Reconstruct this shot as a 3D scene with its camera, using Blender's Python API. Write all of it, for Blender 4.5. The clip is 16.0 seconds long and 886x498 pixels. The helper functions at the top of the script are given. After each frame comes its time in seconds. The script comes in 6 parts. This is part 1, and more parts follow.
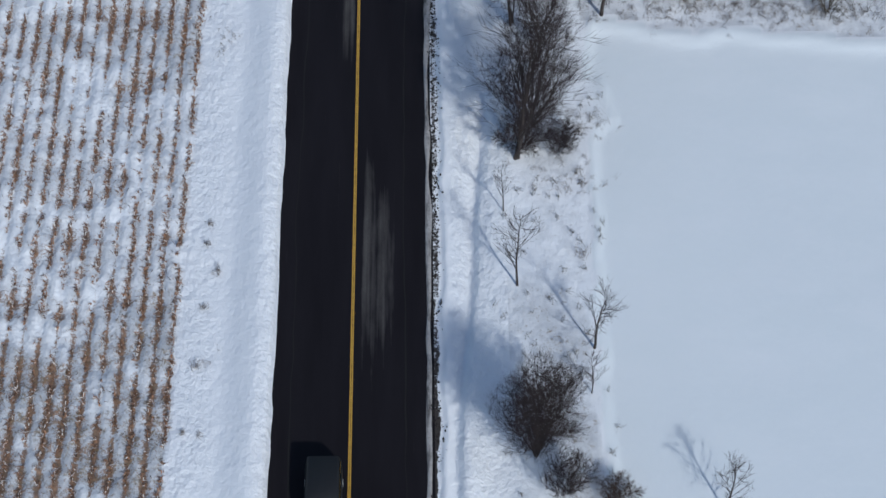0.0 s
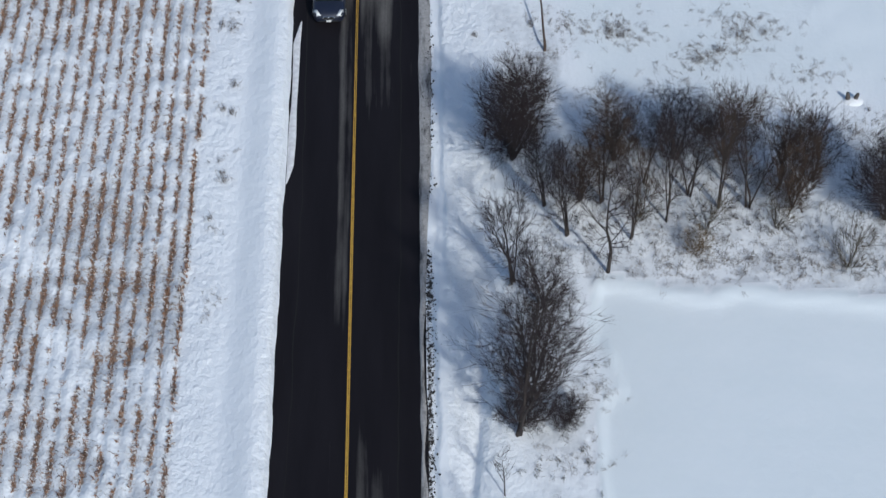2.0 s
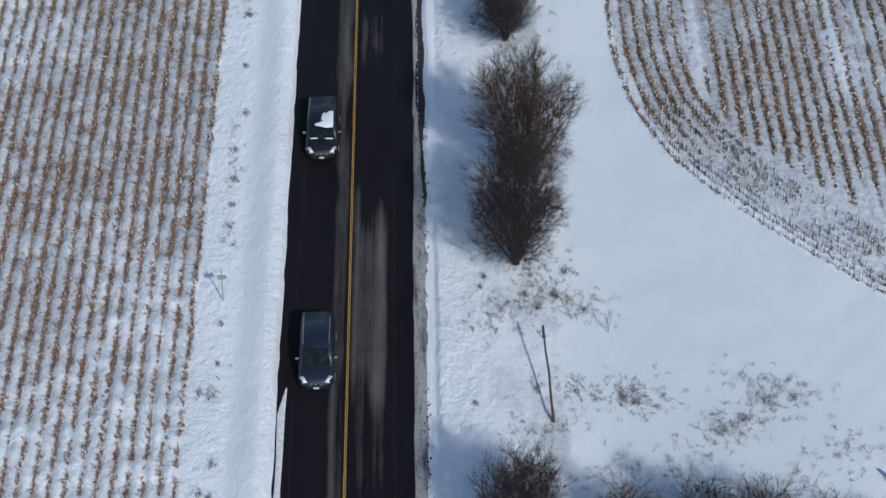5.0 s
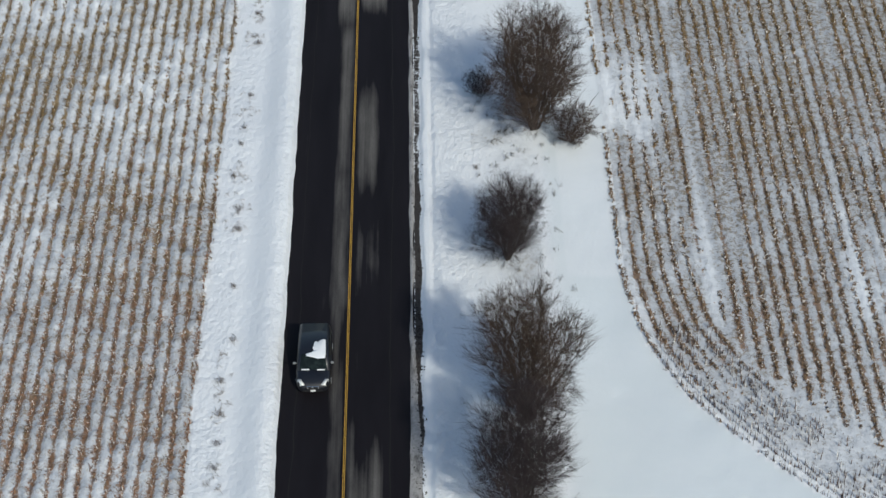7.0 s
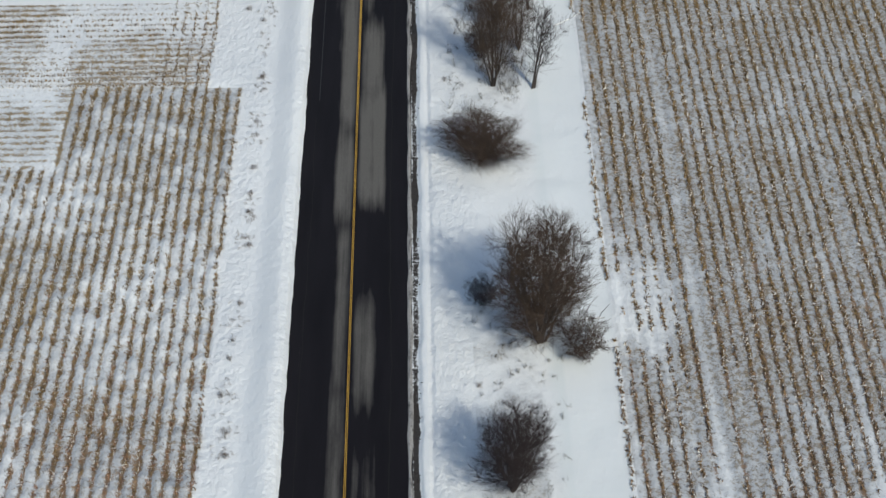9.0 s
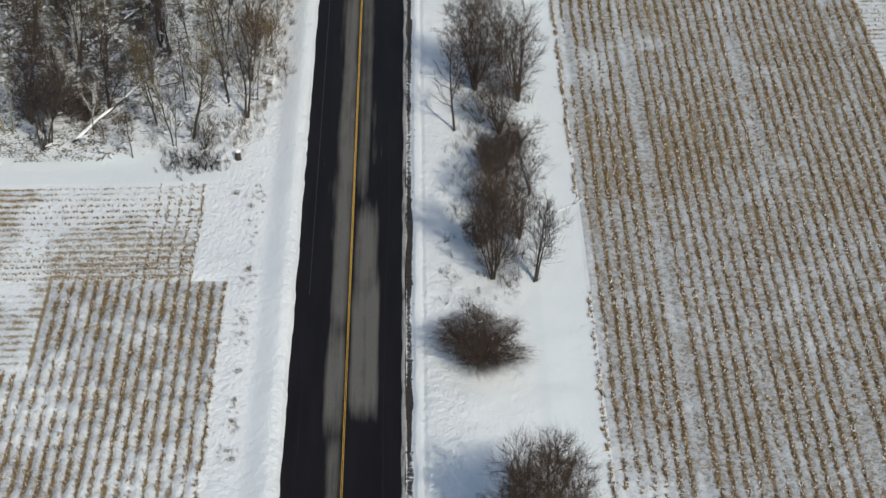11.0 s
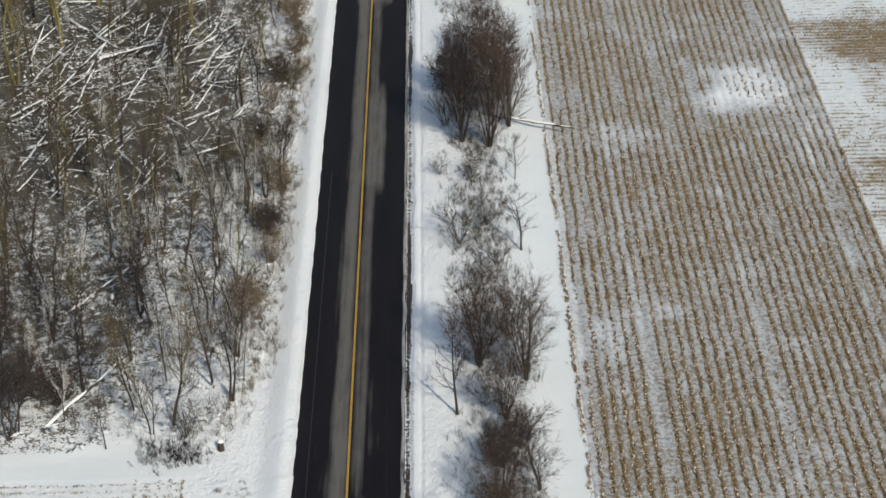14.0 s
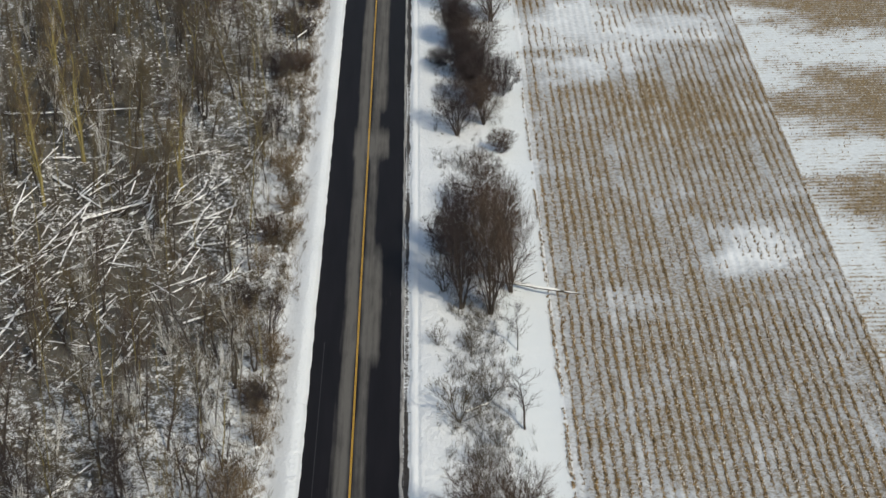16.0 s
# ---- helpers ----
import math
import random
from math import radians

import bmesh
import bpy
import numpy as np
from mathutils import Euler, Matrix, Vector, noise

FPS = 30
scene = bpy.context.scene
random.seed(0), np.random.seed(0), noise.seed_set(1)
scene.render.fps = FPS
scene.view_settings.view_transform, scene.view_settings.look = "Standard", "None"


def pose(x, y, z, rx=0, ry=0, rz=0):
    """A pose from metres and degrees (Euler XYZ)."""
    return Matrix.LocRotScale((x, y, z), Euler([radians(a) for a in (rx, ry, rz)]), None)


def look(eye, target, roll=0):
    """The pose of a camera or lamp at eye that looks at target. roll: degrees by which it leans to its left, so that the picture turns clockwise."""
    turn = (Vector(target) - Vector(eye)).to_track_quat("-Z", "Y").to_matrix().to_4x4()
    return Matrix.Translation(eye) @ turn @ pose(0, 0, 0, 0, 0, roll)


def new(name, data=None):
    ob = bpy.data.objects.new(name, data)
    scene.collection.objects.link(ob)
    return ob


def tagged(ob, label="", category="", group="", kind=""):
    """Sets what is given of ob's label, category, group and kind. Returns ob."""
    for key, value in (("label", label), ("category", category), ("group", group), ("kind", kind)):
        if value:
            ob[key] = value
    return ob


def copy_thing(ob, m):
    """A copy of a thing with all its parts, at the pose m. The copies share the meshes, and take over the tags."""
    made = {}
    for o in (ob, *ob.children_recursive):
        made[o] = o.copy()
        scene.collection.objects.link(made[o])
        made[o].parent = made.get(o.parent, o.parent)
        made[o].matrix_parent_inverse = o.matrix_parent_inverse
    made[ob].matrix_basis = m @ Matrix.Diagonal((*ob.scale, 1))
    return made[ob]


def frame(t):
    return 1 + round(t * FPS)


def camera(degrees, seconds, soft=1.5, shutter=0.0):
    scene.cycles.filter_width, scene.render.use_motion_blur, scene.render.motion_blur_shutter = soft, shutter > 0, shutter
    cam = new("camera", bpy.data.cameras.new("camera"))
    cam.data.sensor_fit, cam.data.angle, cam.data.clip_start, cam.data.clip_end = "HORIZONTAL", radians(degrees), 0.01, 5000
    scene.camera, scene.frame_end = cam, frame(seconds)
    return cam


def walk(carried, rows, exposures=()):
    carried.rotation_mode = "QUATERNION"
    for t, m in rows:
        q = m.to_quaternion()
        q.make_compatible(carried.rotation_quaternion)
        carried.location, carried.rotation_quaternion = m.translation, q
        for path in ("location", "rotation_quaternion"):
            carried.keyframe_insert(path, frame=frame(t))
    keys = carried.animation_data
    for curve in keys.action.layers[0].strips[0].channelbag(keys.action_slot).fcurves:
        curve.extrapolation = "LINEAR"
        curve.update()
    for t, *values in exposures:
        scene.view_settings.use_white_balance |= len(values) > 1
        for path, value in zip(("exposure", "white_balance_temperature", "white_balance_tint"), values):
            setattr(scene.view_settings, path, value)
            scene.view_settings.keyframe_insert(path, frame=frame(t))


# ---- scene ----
cam = camera(25.0, 16.0)
PATH = [
    (0, (3.647, -68.839, 86.305), (3.669, -67.621, 84.72), 0.5),
    (0.5, (4.007, -66.071, 86.3), (4.024, -64.828, 84.733), 0.2),
    (1, (4.354, -63.278, 86.282), (4.367, -62.013, 84.732), -0.1),
    (1.5, (4.682, -60.508, 86.264), (4.691, -59.221, 84.733), -0.4),
    (2, (4.986, -57.765, 86.251), (4.99, -56.455, 84.739), -0.7),
    (2.5, (5.236, -55.077, 86.217), (5.237, -53.745, 84.725), -0.9),
    (3, (5.427, -52.439, 86.169), (5.426, -51.084, 84.698), -1.1),
    (3.5, (5.585, -49.738, 86.129), (5.583, -48.362, 84.678), -1.2),
    (4, (5.733, -47.021, 86.106), (5.73, -45.624, 84.675), -1.4),
    (4.5, (5.868, -44.252, 86.092), (5.864, -42.835, 84.681), -1.4),
    (5, (5.908, -41.519, 86.095), (5.905, -40.081, 84.704), -1.4),
    (5.2, (5.89, -40.441, 86.098), (5.887, -38.995, 84.716), -1.4),
    (7.3, (5.378, -29.263, 86.243), (5.389, -27.737, 84.951), -0.7),
    (7.5, (5.362, -28.174, 86.249), (5.373, -26.641, 84.965), -0.7),
    (8, (5.408, -25.407, 86.266), (5.42, -23.856, 85.004), -0.7),
    (8.5, (5.479, -22.602, 86.279), (5.491, -21.033, 85.039), -0.7),
    (9, (5.551, -19.845, 86.277), (5.563, -18.258, 85.059), -0.7),
    (9.5, (5.635, -17.179, 86.28), (5.647, -15.575, 85.086), -0.8),
    (9.7, (5.697, -16.085, 86.286), (5.709, -14.474, 85.1), -0.8),
    (11.8, (6.612, -4.236, 86.51), (6.617, -2.56, 85.42), -1.0),
    (12, (6.706, -3.117, 86.513), (6.71, -1.434, 85.432), -1.1),
    (12.5, (6.935, -0.349, 86.49), (6.937, 1.349, 85.434), -1.2),
    (13, (7.123, 2.264, 86.438), (7.124, 3.978, 85.409), -1.3),
    (13.5, (7.307, 4.828, 86.389), (7.307, 6.558, 85.385), -1.3),
    (14, (7.487, 7.441, 86.336), (7.486, 9.186, 85.358), -1.4),
    (14.5, (7.618, 10.111, 86.3), (7.617, 11.87, 85.348), -1.5),
    (15, (7.742, 12.807, 86.272), (7.741, 14.579, 85.346), -1.5),
    (15.5, (7.841, 15.504, 86.251), (7.84, 17.289, 85.35), -1.6),
    (16, (7.923, 18.234, 86.242), (7.923, 20.032, 85.368), -1.6),
]
EXPOSURES = [(0, -0.19, 5860, 7), (1.2, -0.17, 5880, 7), (2.0, -0.03, 5970, 6), (3.0, 0.07, 6120, 5), (4.0, -0.08, 5980, 5), (5.2, -0.15, 5880, 6), (7.3, 0.03, 6580, 3), (9.7, 0.03, 6730, 3), (11.8, 0.07, 7060, 4), (13.5, 0.14, 7130, 4), (16, 0.16, 7180, 4)]
walk(cam, [(t, look(eye, target, roll)) for t, eye, target, roll in PATH], EXPOSURES)

# ---- light: low winter sun behind the camera, clear sky ----
SUN_ELEVATION, SUN_FROM = 39.0, Vector((0.454, -0.891, 0.0))
world = bpy.data.worlds.new("world")
scene.world = world
world.use_nodes = True
wn = world.node_tree
sky = wn.nodes.new("ShaderNodeTexSky")
sky.sky_type, sky.sun_disc = "NISHITA", False
sky.sun_elevation = radians(SUN_ELEVATION)
sky.sun_rotation = math.atan2(SUN_FROM.x, SUN_FROM.y)
wn.links.new(sky.outputs[0], wn.nodes["Background"].inputs[0])
wn.nodes["Background"].inputs[1].default_value = 0.112
sun = new("sun", bpy.data.lights.new("sun", "SUN"))
sun.data.energy, sun.data.angle, sun.data.color = 2.8, radians(2.0), (1.0, 0.95, 0.87)
sun_at = SUN_FROM * math.cos(radians(SUN_ELEVATION)) + Vector((0, 0, math.sin(radians(SUN_ELEVATION))))
sun.matrix_world = look(sun_at * 100, (0, 0, 0))


# ---- materials ----
class Nodes:
    """A small helper to write node materials."""

    def __init__(self, name):
        self.m = bpy.data.materials.new(name)
        self.m.use_nodes = True
        self.t = self.m.node_tree
        self.bsdf = self.t.nodes["Principled BSDF"]

    def add(self, kind, **inputs):
        n = self.t.nodes.new(kind)
        for k, v in inputs.items():
            self.put(n, k.replace("_", " "), v)
        return n

    def put(self, n, key, v):
        s = n.inputs[int(key)] if key.isdigit() else n.inputs[key]
        if isinstance(v, bpy.types.NodeSocket):
            self.t.links.new(v, s)
        else:
            s.default_value = v

    def noise(self, scale, detail=4.0, rough=0.6, stretch=None, vector=None):
        if vector is None:
            vector = self.t.nodes.new("ShaderNodeNewGeometry").outputs["Position"]
        if stretch:
            mp = self.add("ShaderNodeMapping", Vector=vector, Scale=stretch)
            vector = mp.outputs[0]
        return self.add("ShaderNodeTexNoise", Vector=vector, Scale=scale, Detail=detail, Roughness=rough).outputs["Fac"]

    def ramp(self, fac, lo, hi):
        n = self.add("ShaderNodeMapRange", Value=fac, **{"From_Min": lo, "From_Max": hi})
        return n.outputs["Result"]

    def math(self, op, a, b=0.0):
        n = self.t.nodes.new("ShaderNodeMath")
        n.operation = op
        self.put(n, "0", a)
        self.put(n, "1", b)
        return n.outputs[0]

    def mix(self, fac, a, b):
        n = self.t.nodes.new("ShaderNodeMix")
        n.data_type = "RGBA"
        for i, v in ((0, fac), (6, a), (7, b)):
            if isinstance(v, bpy.types.NodeSocket):
                self.t.links.new(v, n.inputs[i])
            else:
                n.inputs[i].default_value = (*v, 1.0) if i else v
        return n.outputs[2]

    def attr(self, name):
        n = self.t.nodes.new("ShaderNodeAttribute")
        n.attribute_name = name
        return n.outputs["Fac"]

    def rand(self):
        return self.t.nodes.new("ShaderNodeObjectInfo").outputs["Random"]

    def island(self):
        return self.t.nodes.new("ShaderNodeNewGeometry").outputs["Random Per Island"]

    def done(self, color, rough=0.8, metal=0.0, bump=None, strength=0.3, distance=0.05):
        self.put(self.bsdf, "Base Color", color if isinstance(color, bpy.types.NodeSocket) else (*color, 1.0))
        self.put(self.bsdf, "Roughness", rough)
        self.put(self.bsdf, "Metallic", metal)
        if bump is not None:
            b = self.add("ShaderNodeBump", Height=bump, Strength=strength, Distance=distance)
            self.t.links.new(b.outputs[0], self.bsdf.inputs["Normal"])
        return self.m


SNOW_THIN_SHADE = (0.45, 0.465, 0.495)
SNOW_CRUST_SHADE = (0.672, 0.714, 0.742)
SNOW, SNOW_OLD = (0.80, 0.815, 0.84), (0.72, 0.74, 0.775)


def snow_ground():
    n = Nodes("snow_ground")
    fine, mid, wide = n.noise(5.0, 6), n.noise(1.1, 5), n.noise(0.08, 3)
    rough = n.attr("rough")
    snow = n.mix(n.ramp(wide, 0.3, 0.7), SNOW, SNOW_OLD)
    # wind-glazed crust on the smooth fields; also paints the shade behind the cross hedge
    crust = n.math("ADD", rough, n.math("MULTIPLY", n.math("SUBTRACT", n.noise(0.35, 4, 0.6, (0.5, 1.0, 1.0)), 0.5), 0.18))
    snow = n.mix(n.ramp(crust, 0.06, 0.26), SNOW_CRUST_SHADE, snow)
    # greyer thin snow; the grey also paints shade from lumps and stubble
    snow = n.mix(n.ramp(n.math("ADD", n.attr("thin"), n.math("MULTIPLY", n.math("SUBTRACT", n.noise(1.7, 4), 0.5), 0.8)), -0.05, 0.5), snow, SNOW_THIN_SHADE)
    # bare soil and stubble trash along the rows
    soil_c = n.mix(n.ramp(fine, 0.35, 0.65), (0.075, 0.041, 0.025), (0.29, 0.165, 0.088))
    soil_g = n.mix(n.ramp(fine, 0.35, 0.65), (0.076, 0.050, 0.020), (0.33, 0.219, 0.081))
    soil_c = n.mix(n.attr("gold"), soil_c, soil_g)
    soil = n.math("ADD", n.attr("soil"), n.math("MULTIPLY", n.math("SUBTRACT", mid, 0.5), 1.2))
    soil = n.math("ADD", soil, n.math("MULTIPLY", n.math("SUBTRACT", fine, 0.5), 1.5))
    sep = n.add("ShaderNodeSeparateXYZ", Vector=n.t.nodes.new("ShaderNodeNewGeometry").outputs["Position"])
    wave = n.math("SINE", n.math("ADD", n.math("MULTIPLY", sep.outputs["Y"], 2 * math.pi / 0.82), n.math("MULTIPLY", n.noise(0.5, 2), 2.5)))
    soil = n.math("ADD", soil, n.math("MULTIPLY", n.math("SUBTRACT", n.noise(16.0, 3, 0.6), 0.5), 1.3))
    soil = n.math("ADD", soil, n.math("MULTIPLY", wave, n.attr("cross_rows")))
    col = n.mix(n.math("MULTIPLY", n.ramp(soil, 0.30, 0.60), 0.92), snow, soil_c)
    grain = n.math("ADD", n.attr("thin"), n.math("MULTIPLY", n.math("SUBTRACT", n.noise(2.4, 6, 0.72), 0.5), 3.0))
    grain = n.math("ADD", grain, n.math("MULTIPLY", n.math("SUBTRACT", n.noise(8.0, 3, 0.6), 0.5), 1.4))
    thin_c = n.mix(n.ramp(n.noise(7.0, 4, 0.7), 0.4, 0.62), (0.10, 0.072, 0.042), (0.30, 0.225, 0.13))
    col = n.mix(n.math("MULTIPLY", n.ramp(grain, 0.42, 0.95), 0.85), col, thin_c)
    # leaf litter and dead grass showing through; dark tone also paints shadows among brush
    litter_shade_c = n.mix(n.ramp(fine, 0.4, 0.6), (0.019, 0.0148, 0.0085), (0.088, 0.067, 0.034))
    lit = n.math("ADD", n.attr("litter"), n.math("MULTIPLY", n.math("SUBTRACT", mid, 0.5), 2.6))
    lit = n.math("ADD", lit, n.math("MULTIPLY", n.math("SUBTRACT", fine, 0.5), 3.4))
    col = n.mix(n.math("MULTIPLY", n.ramp(lit, 0.5, 0.8), 0.92), col, litter_shade_c)
    # dark grit thrown up along the pavement
    grit = n.math("ADD", n.attr("grit"), n.math("MULTIPLY", n.math("SUBTRACT", n.noise(3.0, 5, 0.7), 0.5), 1.7))
    col = n.mix(n.ramp(grit, 0.45, 0.7), col, (0.035, 0.028, 0.024))
    lumps = n.noise(2.3, 3, 0.5, (1.0, 0.7, 1.0))
    h = n.math("ADD", n.math("MULTIPLY", mid, 0.7), n.math("MULTIPLY", fine, 0.45))
    h = n.math("ADD", h, n.math("MULTIPLY", lumps, 0.9))
    h = n.math("MULTIPLY", n.math("SUBTRACT", h, 1.025), n.math("ADD", rough, 0.05))
    return n.done(col, 0.65, bump=h, strength=0.9, distance=0.22)


def asphalt():
    n = Nodes("asphalt")
    fine, mid = n.noise(9.0, 5, 0.7), n.noise(0.7, 4, 0.6, (1.0, 0.12, 1.0))
    base = n.mix(n.ramp(mid, 0.3, 0.7), (0.0078, 0.0067, 0.0086), (0.0128, 0.0112, 0.0140))
    streak = n.noise(2.6, 4, 0.6, (1.0, 0.02, 1.0))
    salt = n.math("ADD", n.attr("salt"), n.math("MULTIPLY", n.math("SUBTRACT", streak, 0.5), 1.05))
    salt = n.math("ADD", salt, n.math("MULTIPLY", n.math("SUBTRACT", n.noise(1.2, 4, 0.6, (1.0, 0.2, 1.0)), 0.5), 0.7))
    dry = n.mix(n.ramp(fine, 0.3, 0.7), (0.098, 0.093, 0.089), (0.138, 0.130, 0.123))
    col = n.mix(n.ramp(salt, 0.22, 0.90), base, dry)
    rough = n.math("ADD", n.math("MULTIPLY", n.ramp(salt, 0.3, 0.8), 0.25), 0.65)
    n.put(n.bsdf, "Specular IOR Level", 0.12)
    return n.done(col, rough, bump=fine, strength=0.25, distance=0.01)


def plain(name, color, other=None, rough=0.7, metal=0.0, scale=6.0, strength=0.2):
    n = Nodes(name)
    f = n.noise(scale, 5)
    other = other or tuple(c * 0.7 for c in color)
    return n.done(n.mix(n.ramp(f, 0.3, 0.7), color, other), rough, metal, f, strength, 0.02)


def bark(name, dark, light):
    n = Nodes(name)
    f = n.noise(4.0, 4, 0.65, (1, 1, 0.3))
    col = n.mix(n.ramp(f, 0.3, 0.7), dark, light)
    tone = n.math("ADD", n.math("MULTIPLY", n.rand(), 0.5), 0.0)
    col = n.mix(tone, col, tuple(c * 0.8 for c in light))
    return n.done(col, 0.85, bump=f, strength=0.4, distance=0.03)


def straw(name, dark, light):
    n = Nodes(name)
    r = n.island()
    # the dark end also paints stalks lying in shadow
    col = n.mix(n.ramp(r, 0.0, 0.85), dark, light)
    col = n.mix(n.ramp(r, 0.855, 0.875), col, (0.74, 0.71, 0.68))
    return n.done(col, 0.8)


def car_paint(name, color):
    n = Nodes(name)
    f = n.noise(2.0, 4)
    n.put(n.bsdf, "Coat Weight", 0.25)
    n.put(n.bsdf, "Coat Roughness", 0.08)
    return n.done(n.mix(n.ramp(f, 0.4, 0.8), color, tuple(c * 0.8 + 0.008 for c in color)), 0.45, 0.1)


def slush():
    """Grey slush with sooty blotches drawn out along the road."""
    n = Nodes("dirty_slush")
    fine, blot = n.noise(5.0, 5, 0.7), n.noise(0.9, 5, 0.75, (1.6, 0.35, 1.0))
    col = n.mix(n.ramp(fine, 0.3, 0.7), (0.40, 0.385, 0.375), (0.24, 0.23, 0.225))
    col = n.mix(n.ramp(blot, 0.50, 0.68), col, (0.035, 0.032, 0.032))
    return n.done(col, 0.75, bump=fine, strength=0.7, distance=0.03)


def car_glass():
    """Tinted car glass over a dark cabin."""
    n = Nodes("tinted_glass")
    f = n.noise(2.5, 3)
    n.put(n.bsdf, "Specular IOR Level", 0.22)
    return n.done(n.mix(n.ramp(f, 0.45, 0.75), (0.006, 0.010, 0.010), (0.020, 0.030, 0.028)), 0.06)


M = {
    "ground": snow_ground(), "asphalt": asphalt(), "straw": straw("straw", (0.055, 0.028, 0.018), (0.42, 0.232, 0.135)),
    "brown_straw": straw("brown_straw", (0.028, 0.018, 0.013), (0.31, 0.195, 0.105)),
    "gold_straw": straw("golden_straw", (0.042, 0.026, 0.012), (0.34, 0.218, 0.088)),
    "yellow": plain("yellow_paint", (0.56, 0.32, 0.038), (0.36, 0.21, 0.036), 0.6, scale=3.0),
    "white_line": plain("worn_white_paint", (0.034, 0.033, 0.032), (0.014, 0.013, 0.014), 0.6, scale=2.0),
    "tar": plain("crack_sealer", (0.0045, 0.0042, 0.0042), rough=0.9),
    "stalk": straw("grey_corn_stalk", (0.03, 0.021, 0.019), (0.20, 0.14, 0.115)),
    "slush": slush(),
    "grit": plain("black_grit", (0.030, 0.024, 0.021), (0.014, 0.012, 0.011), 0.9, scale=12.0),
    "old_snow": plain("old_grey_snow", (0.74, 0.74, 0.75), (0.52, 0.51, 0.52), 0.7, scale=3.5, strength=0.7),
    "snow": plain("clean_snow", (0.86, 0.86, 0.87), (0.78, 0.79, 0.81), 0.6, scale=3.0, strength=0.5),
    "bark": bark("grey_brown_bark", (0.020, 0.0155, 0.014), (0.055, 0.042, 0.037)),
    "twig": bark("brown_twigs", (0.0165, 0.0108, 0.0122), (0.040, 0.027, 0.028)),
    "red_twig": bark("red_brown_twigs", (0.033, 0.0205, 0.0145), (0.080, 0.051, 0.036)),
    "grey_twig": bark("grey_twigs", (0.040, 0.031, 0.021), (0.098, 0.078, 0.052)),
    "tan_twig": bark("tan_twigs", (0.075, 0.052, 0.028), (0.19, 0.133, 0.075)),
    "scrub_twig": bark("olive_brown_twigs", (0.048, 0.036, 0.019), (0.135, 0.103, 0.054)),
    "snowy_twig": bark("snow_crusted_twigs", (0.30, 0.28, 0.26), (0.74, 0.73, 0.72)),
    "olive_bark": bark("olive_bark", (0.14, 0.115, 0.042), (0.31, 0.255, 0.10)),
    "pale_bark": bark("pale_bark", (0.28, 0.23, 0.18), (0.46, 0.40, 0.33)),
    "weed": plain("dead_weed", (0.26, 0.22, 0.19), (0.13, 0.105, 0.09), 0.85),
    "pole": plain("weathered_pole", (0.05, 0.033, 0.027), (0.10, 0.07, 0.055), 0.85),
    "metal": plain("galvanised_metal", (0.42, 0.43, 0.44), (0.32, 0.33, 0.34), 0.45, 0.6),
    "navy": car_paint("navy_paint", (0.010, 0.014, 0.032)),
    "black_paint": car_paint("black_blue_paint", (0.0065, 0.008, 0.014)),
    "matt_black": plain("matt_black_paint", (0.0065, 0.007, 0.009), (0.004, 0.0045, 0.006), 0.75),
    "glass": car_glass(),
    "rubber": plain("tyre_rubber", (0.02, 0.02, 0.02), rough=0.85),
    "chrome": plain("chrome", (0.7, 0.7, 0.7), (0.6, 0.6, 0.6), 0.2, 0.9),
    "lamp_glass": plain("headlight_lens", (0.80, 0.81, 0.80), (0.62, 0.62, 0.60), 0.25),
    "plastic": plain("black_plastic", (0.02, 0.02, 0.022), rough=0.6),
    "plate": plain("plate_white", (0.7, 0.7, 0.68), (0.6, 0.6, 0.6), 0.5),
    "rock": plain("dark_stump", (0.06, 0.05, 0.045), (0.12, 0.1, 0.09), 0.9),
}


# ---- helpers for meshes ----
def mesh_from(name, verts, faces, material, smooth=False):
    me = bpy.data.meshes.new(name)
    me.from_pydata([tuple(v) for v in verts], [], faces)
    me.materials.append(material)
    if smooth:
        me.shade_smooth()
    return me


def part(name, me, parent, label=""):
    ob = new(name, me)
    ob.parent = parent
    return tagged(ob, label)


def holder(name, m=None):
    ob = new(name)
    ob.empty_display_size = 0.2
    if m is not None:
        ob.matrix_basis = m
    return ob


def lattice(ix, iy, seed):
    a = (ix.astype(np.int64) * 374761393 + iy.astype(np.int64) * 668265263 + seed * 982451653) & 0x7FFFFFFF
    a = (a ^ (a >> 13)) * 1274126177 & 0x7FFFFFFF
    return ((a ^ (a >> 16)) & 0xFFFF) / 65535.0


def vnoise(x, y, size, seed=0):
    """Smooth value noise, 0 to 1."""
    x, y = np.asarray(x, float) / size, np.asarray(y, float) / size
    ix, iy = np.floor(x), np.floor(y)
    fx, fy = x - ix, y - iy
    fx, fy = fx * fx * (3 - 2 * fx), fy * fy * (3 - 2 * fy)
    a, b = lattice(ix, iy, seed), lattice(ix + 1, iy, seed)
    c, d = lattice(ix, iy + 1, seed), lattice(ix + 1, iy + 1, seed)
    return (a * (1 - fx) + b * fx) * (1 - fy) + (c * (1 - fx) + d * fx) * fy


def fbm(x, y, size, seed=0, octaves=3):
    out, amp, tot = 0, 1.0, 0.0
    for k in range(octaves):
        out = out + amp * vnoise(x, y, size / 2**k, seed + k)
        tot += amp
        amp *= 0.55
    return out / tot


def step(v, lo, hi):
    s = np.clip((np.asarray(v, float) - lo) / (hi - lo), 0, 1)
    return s * s * (3 - 2 * s)


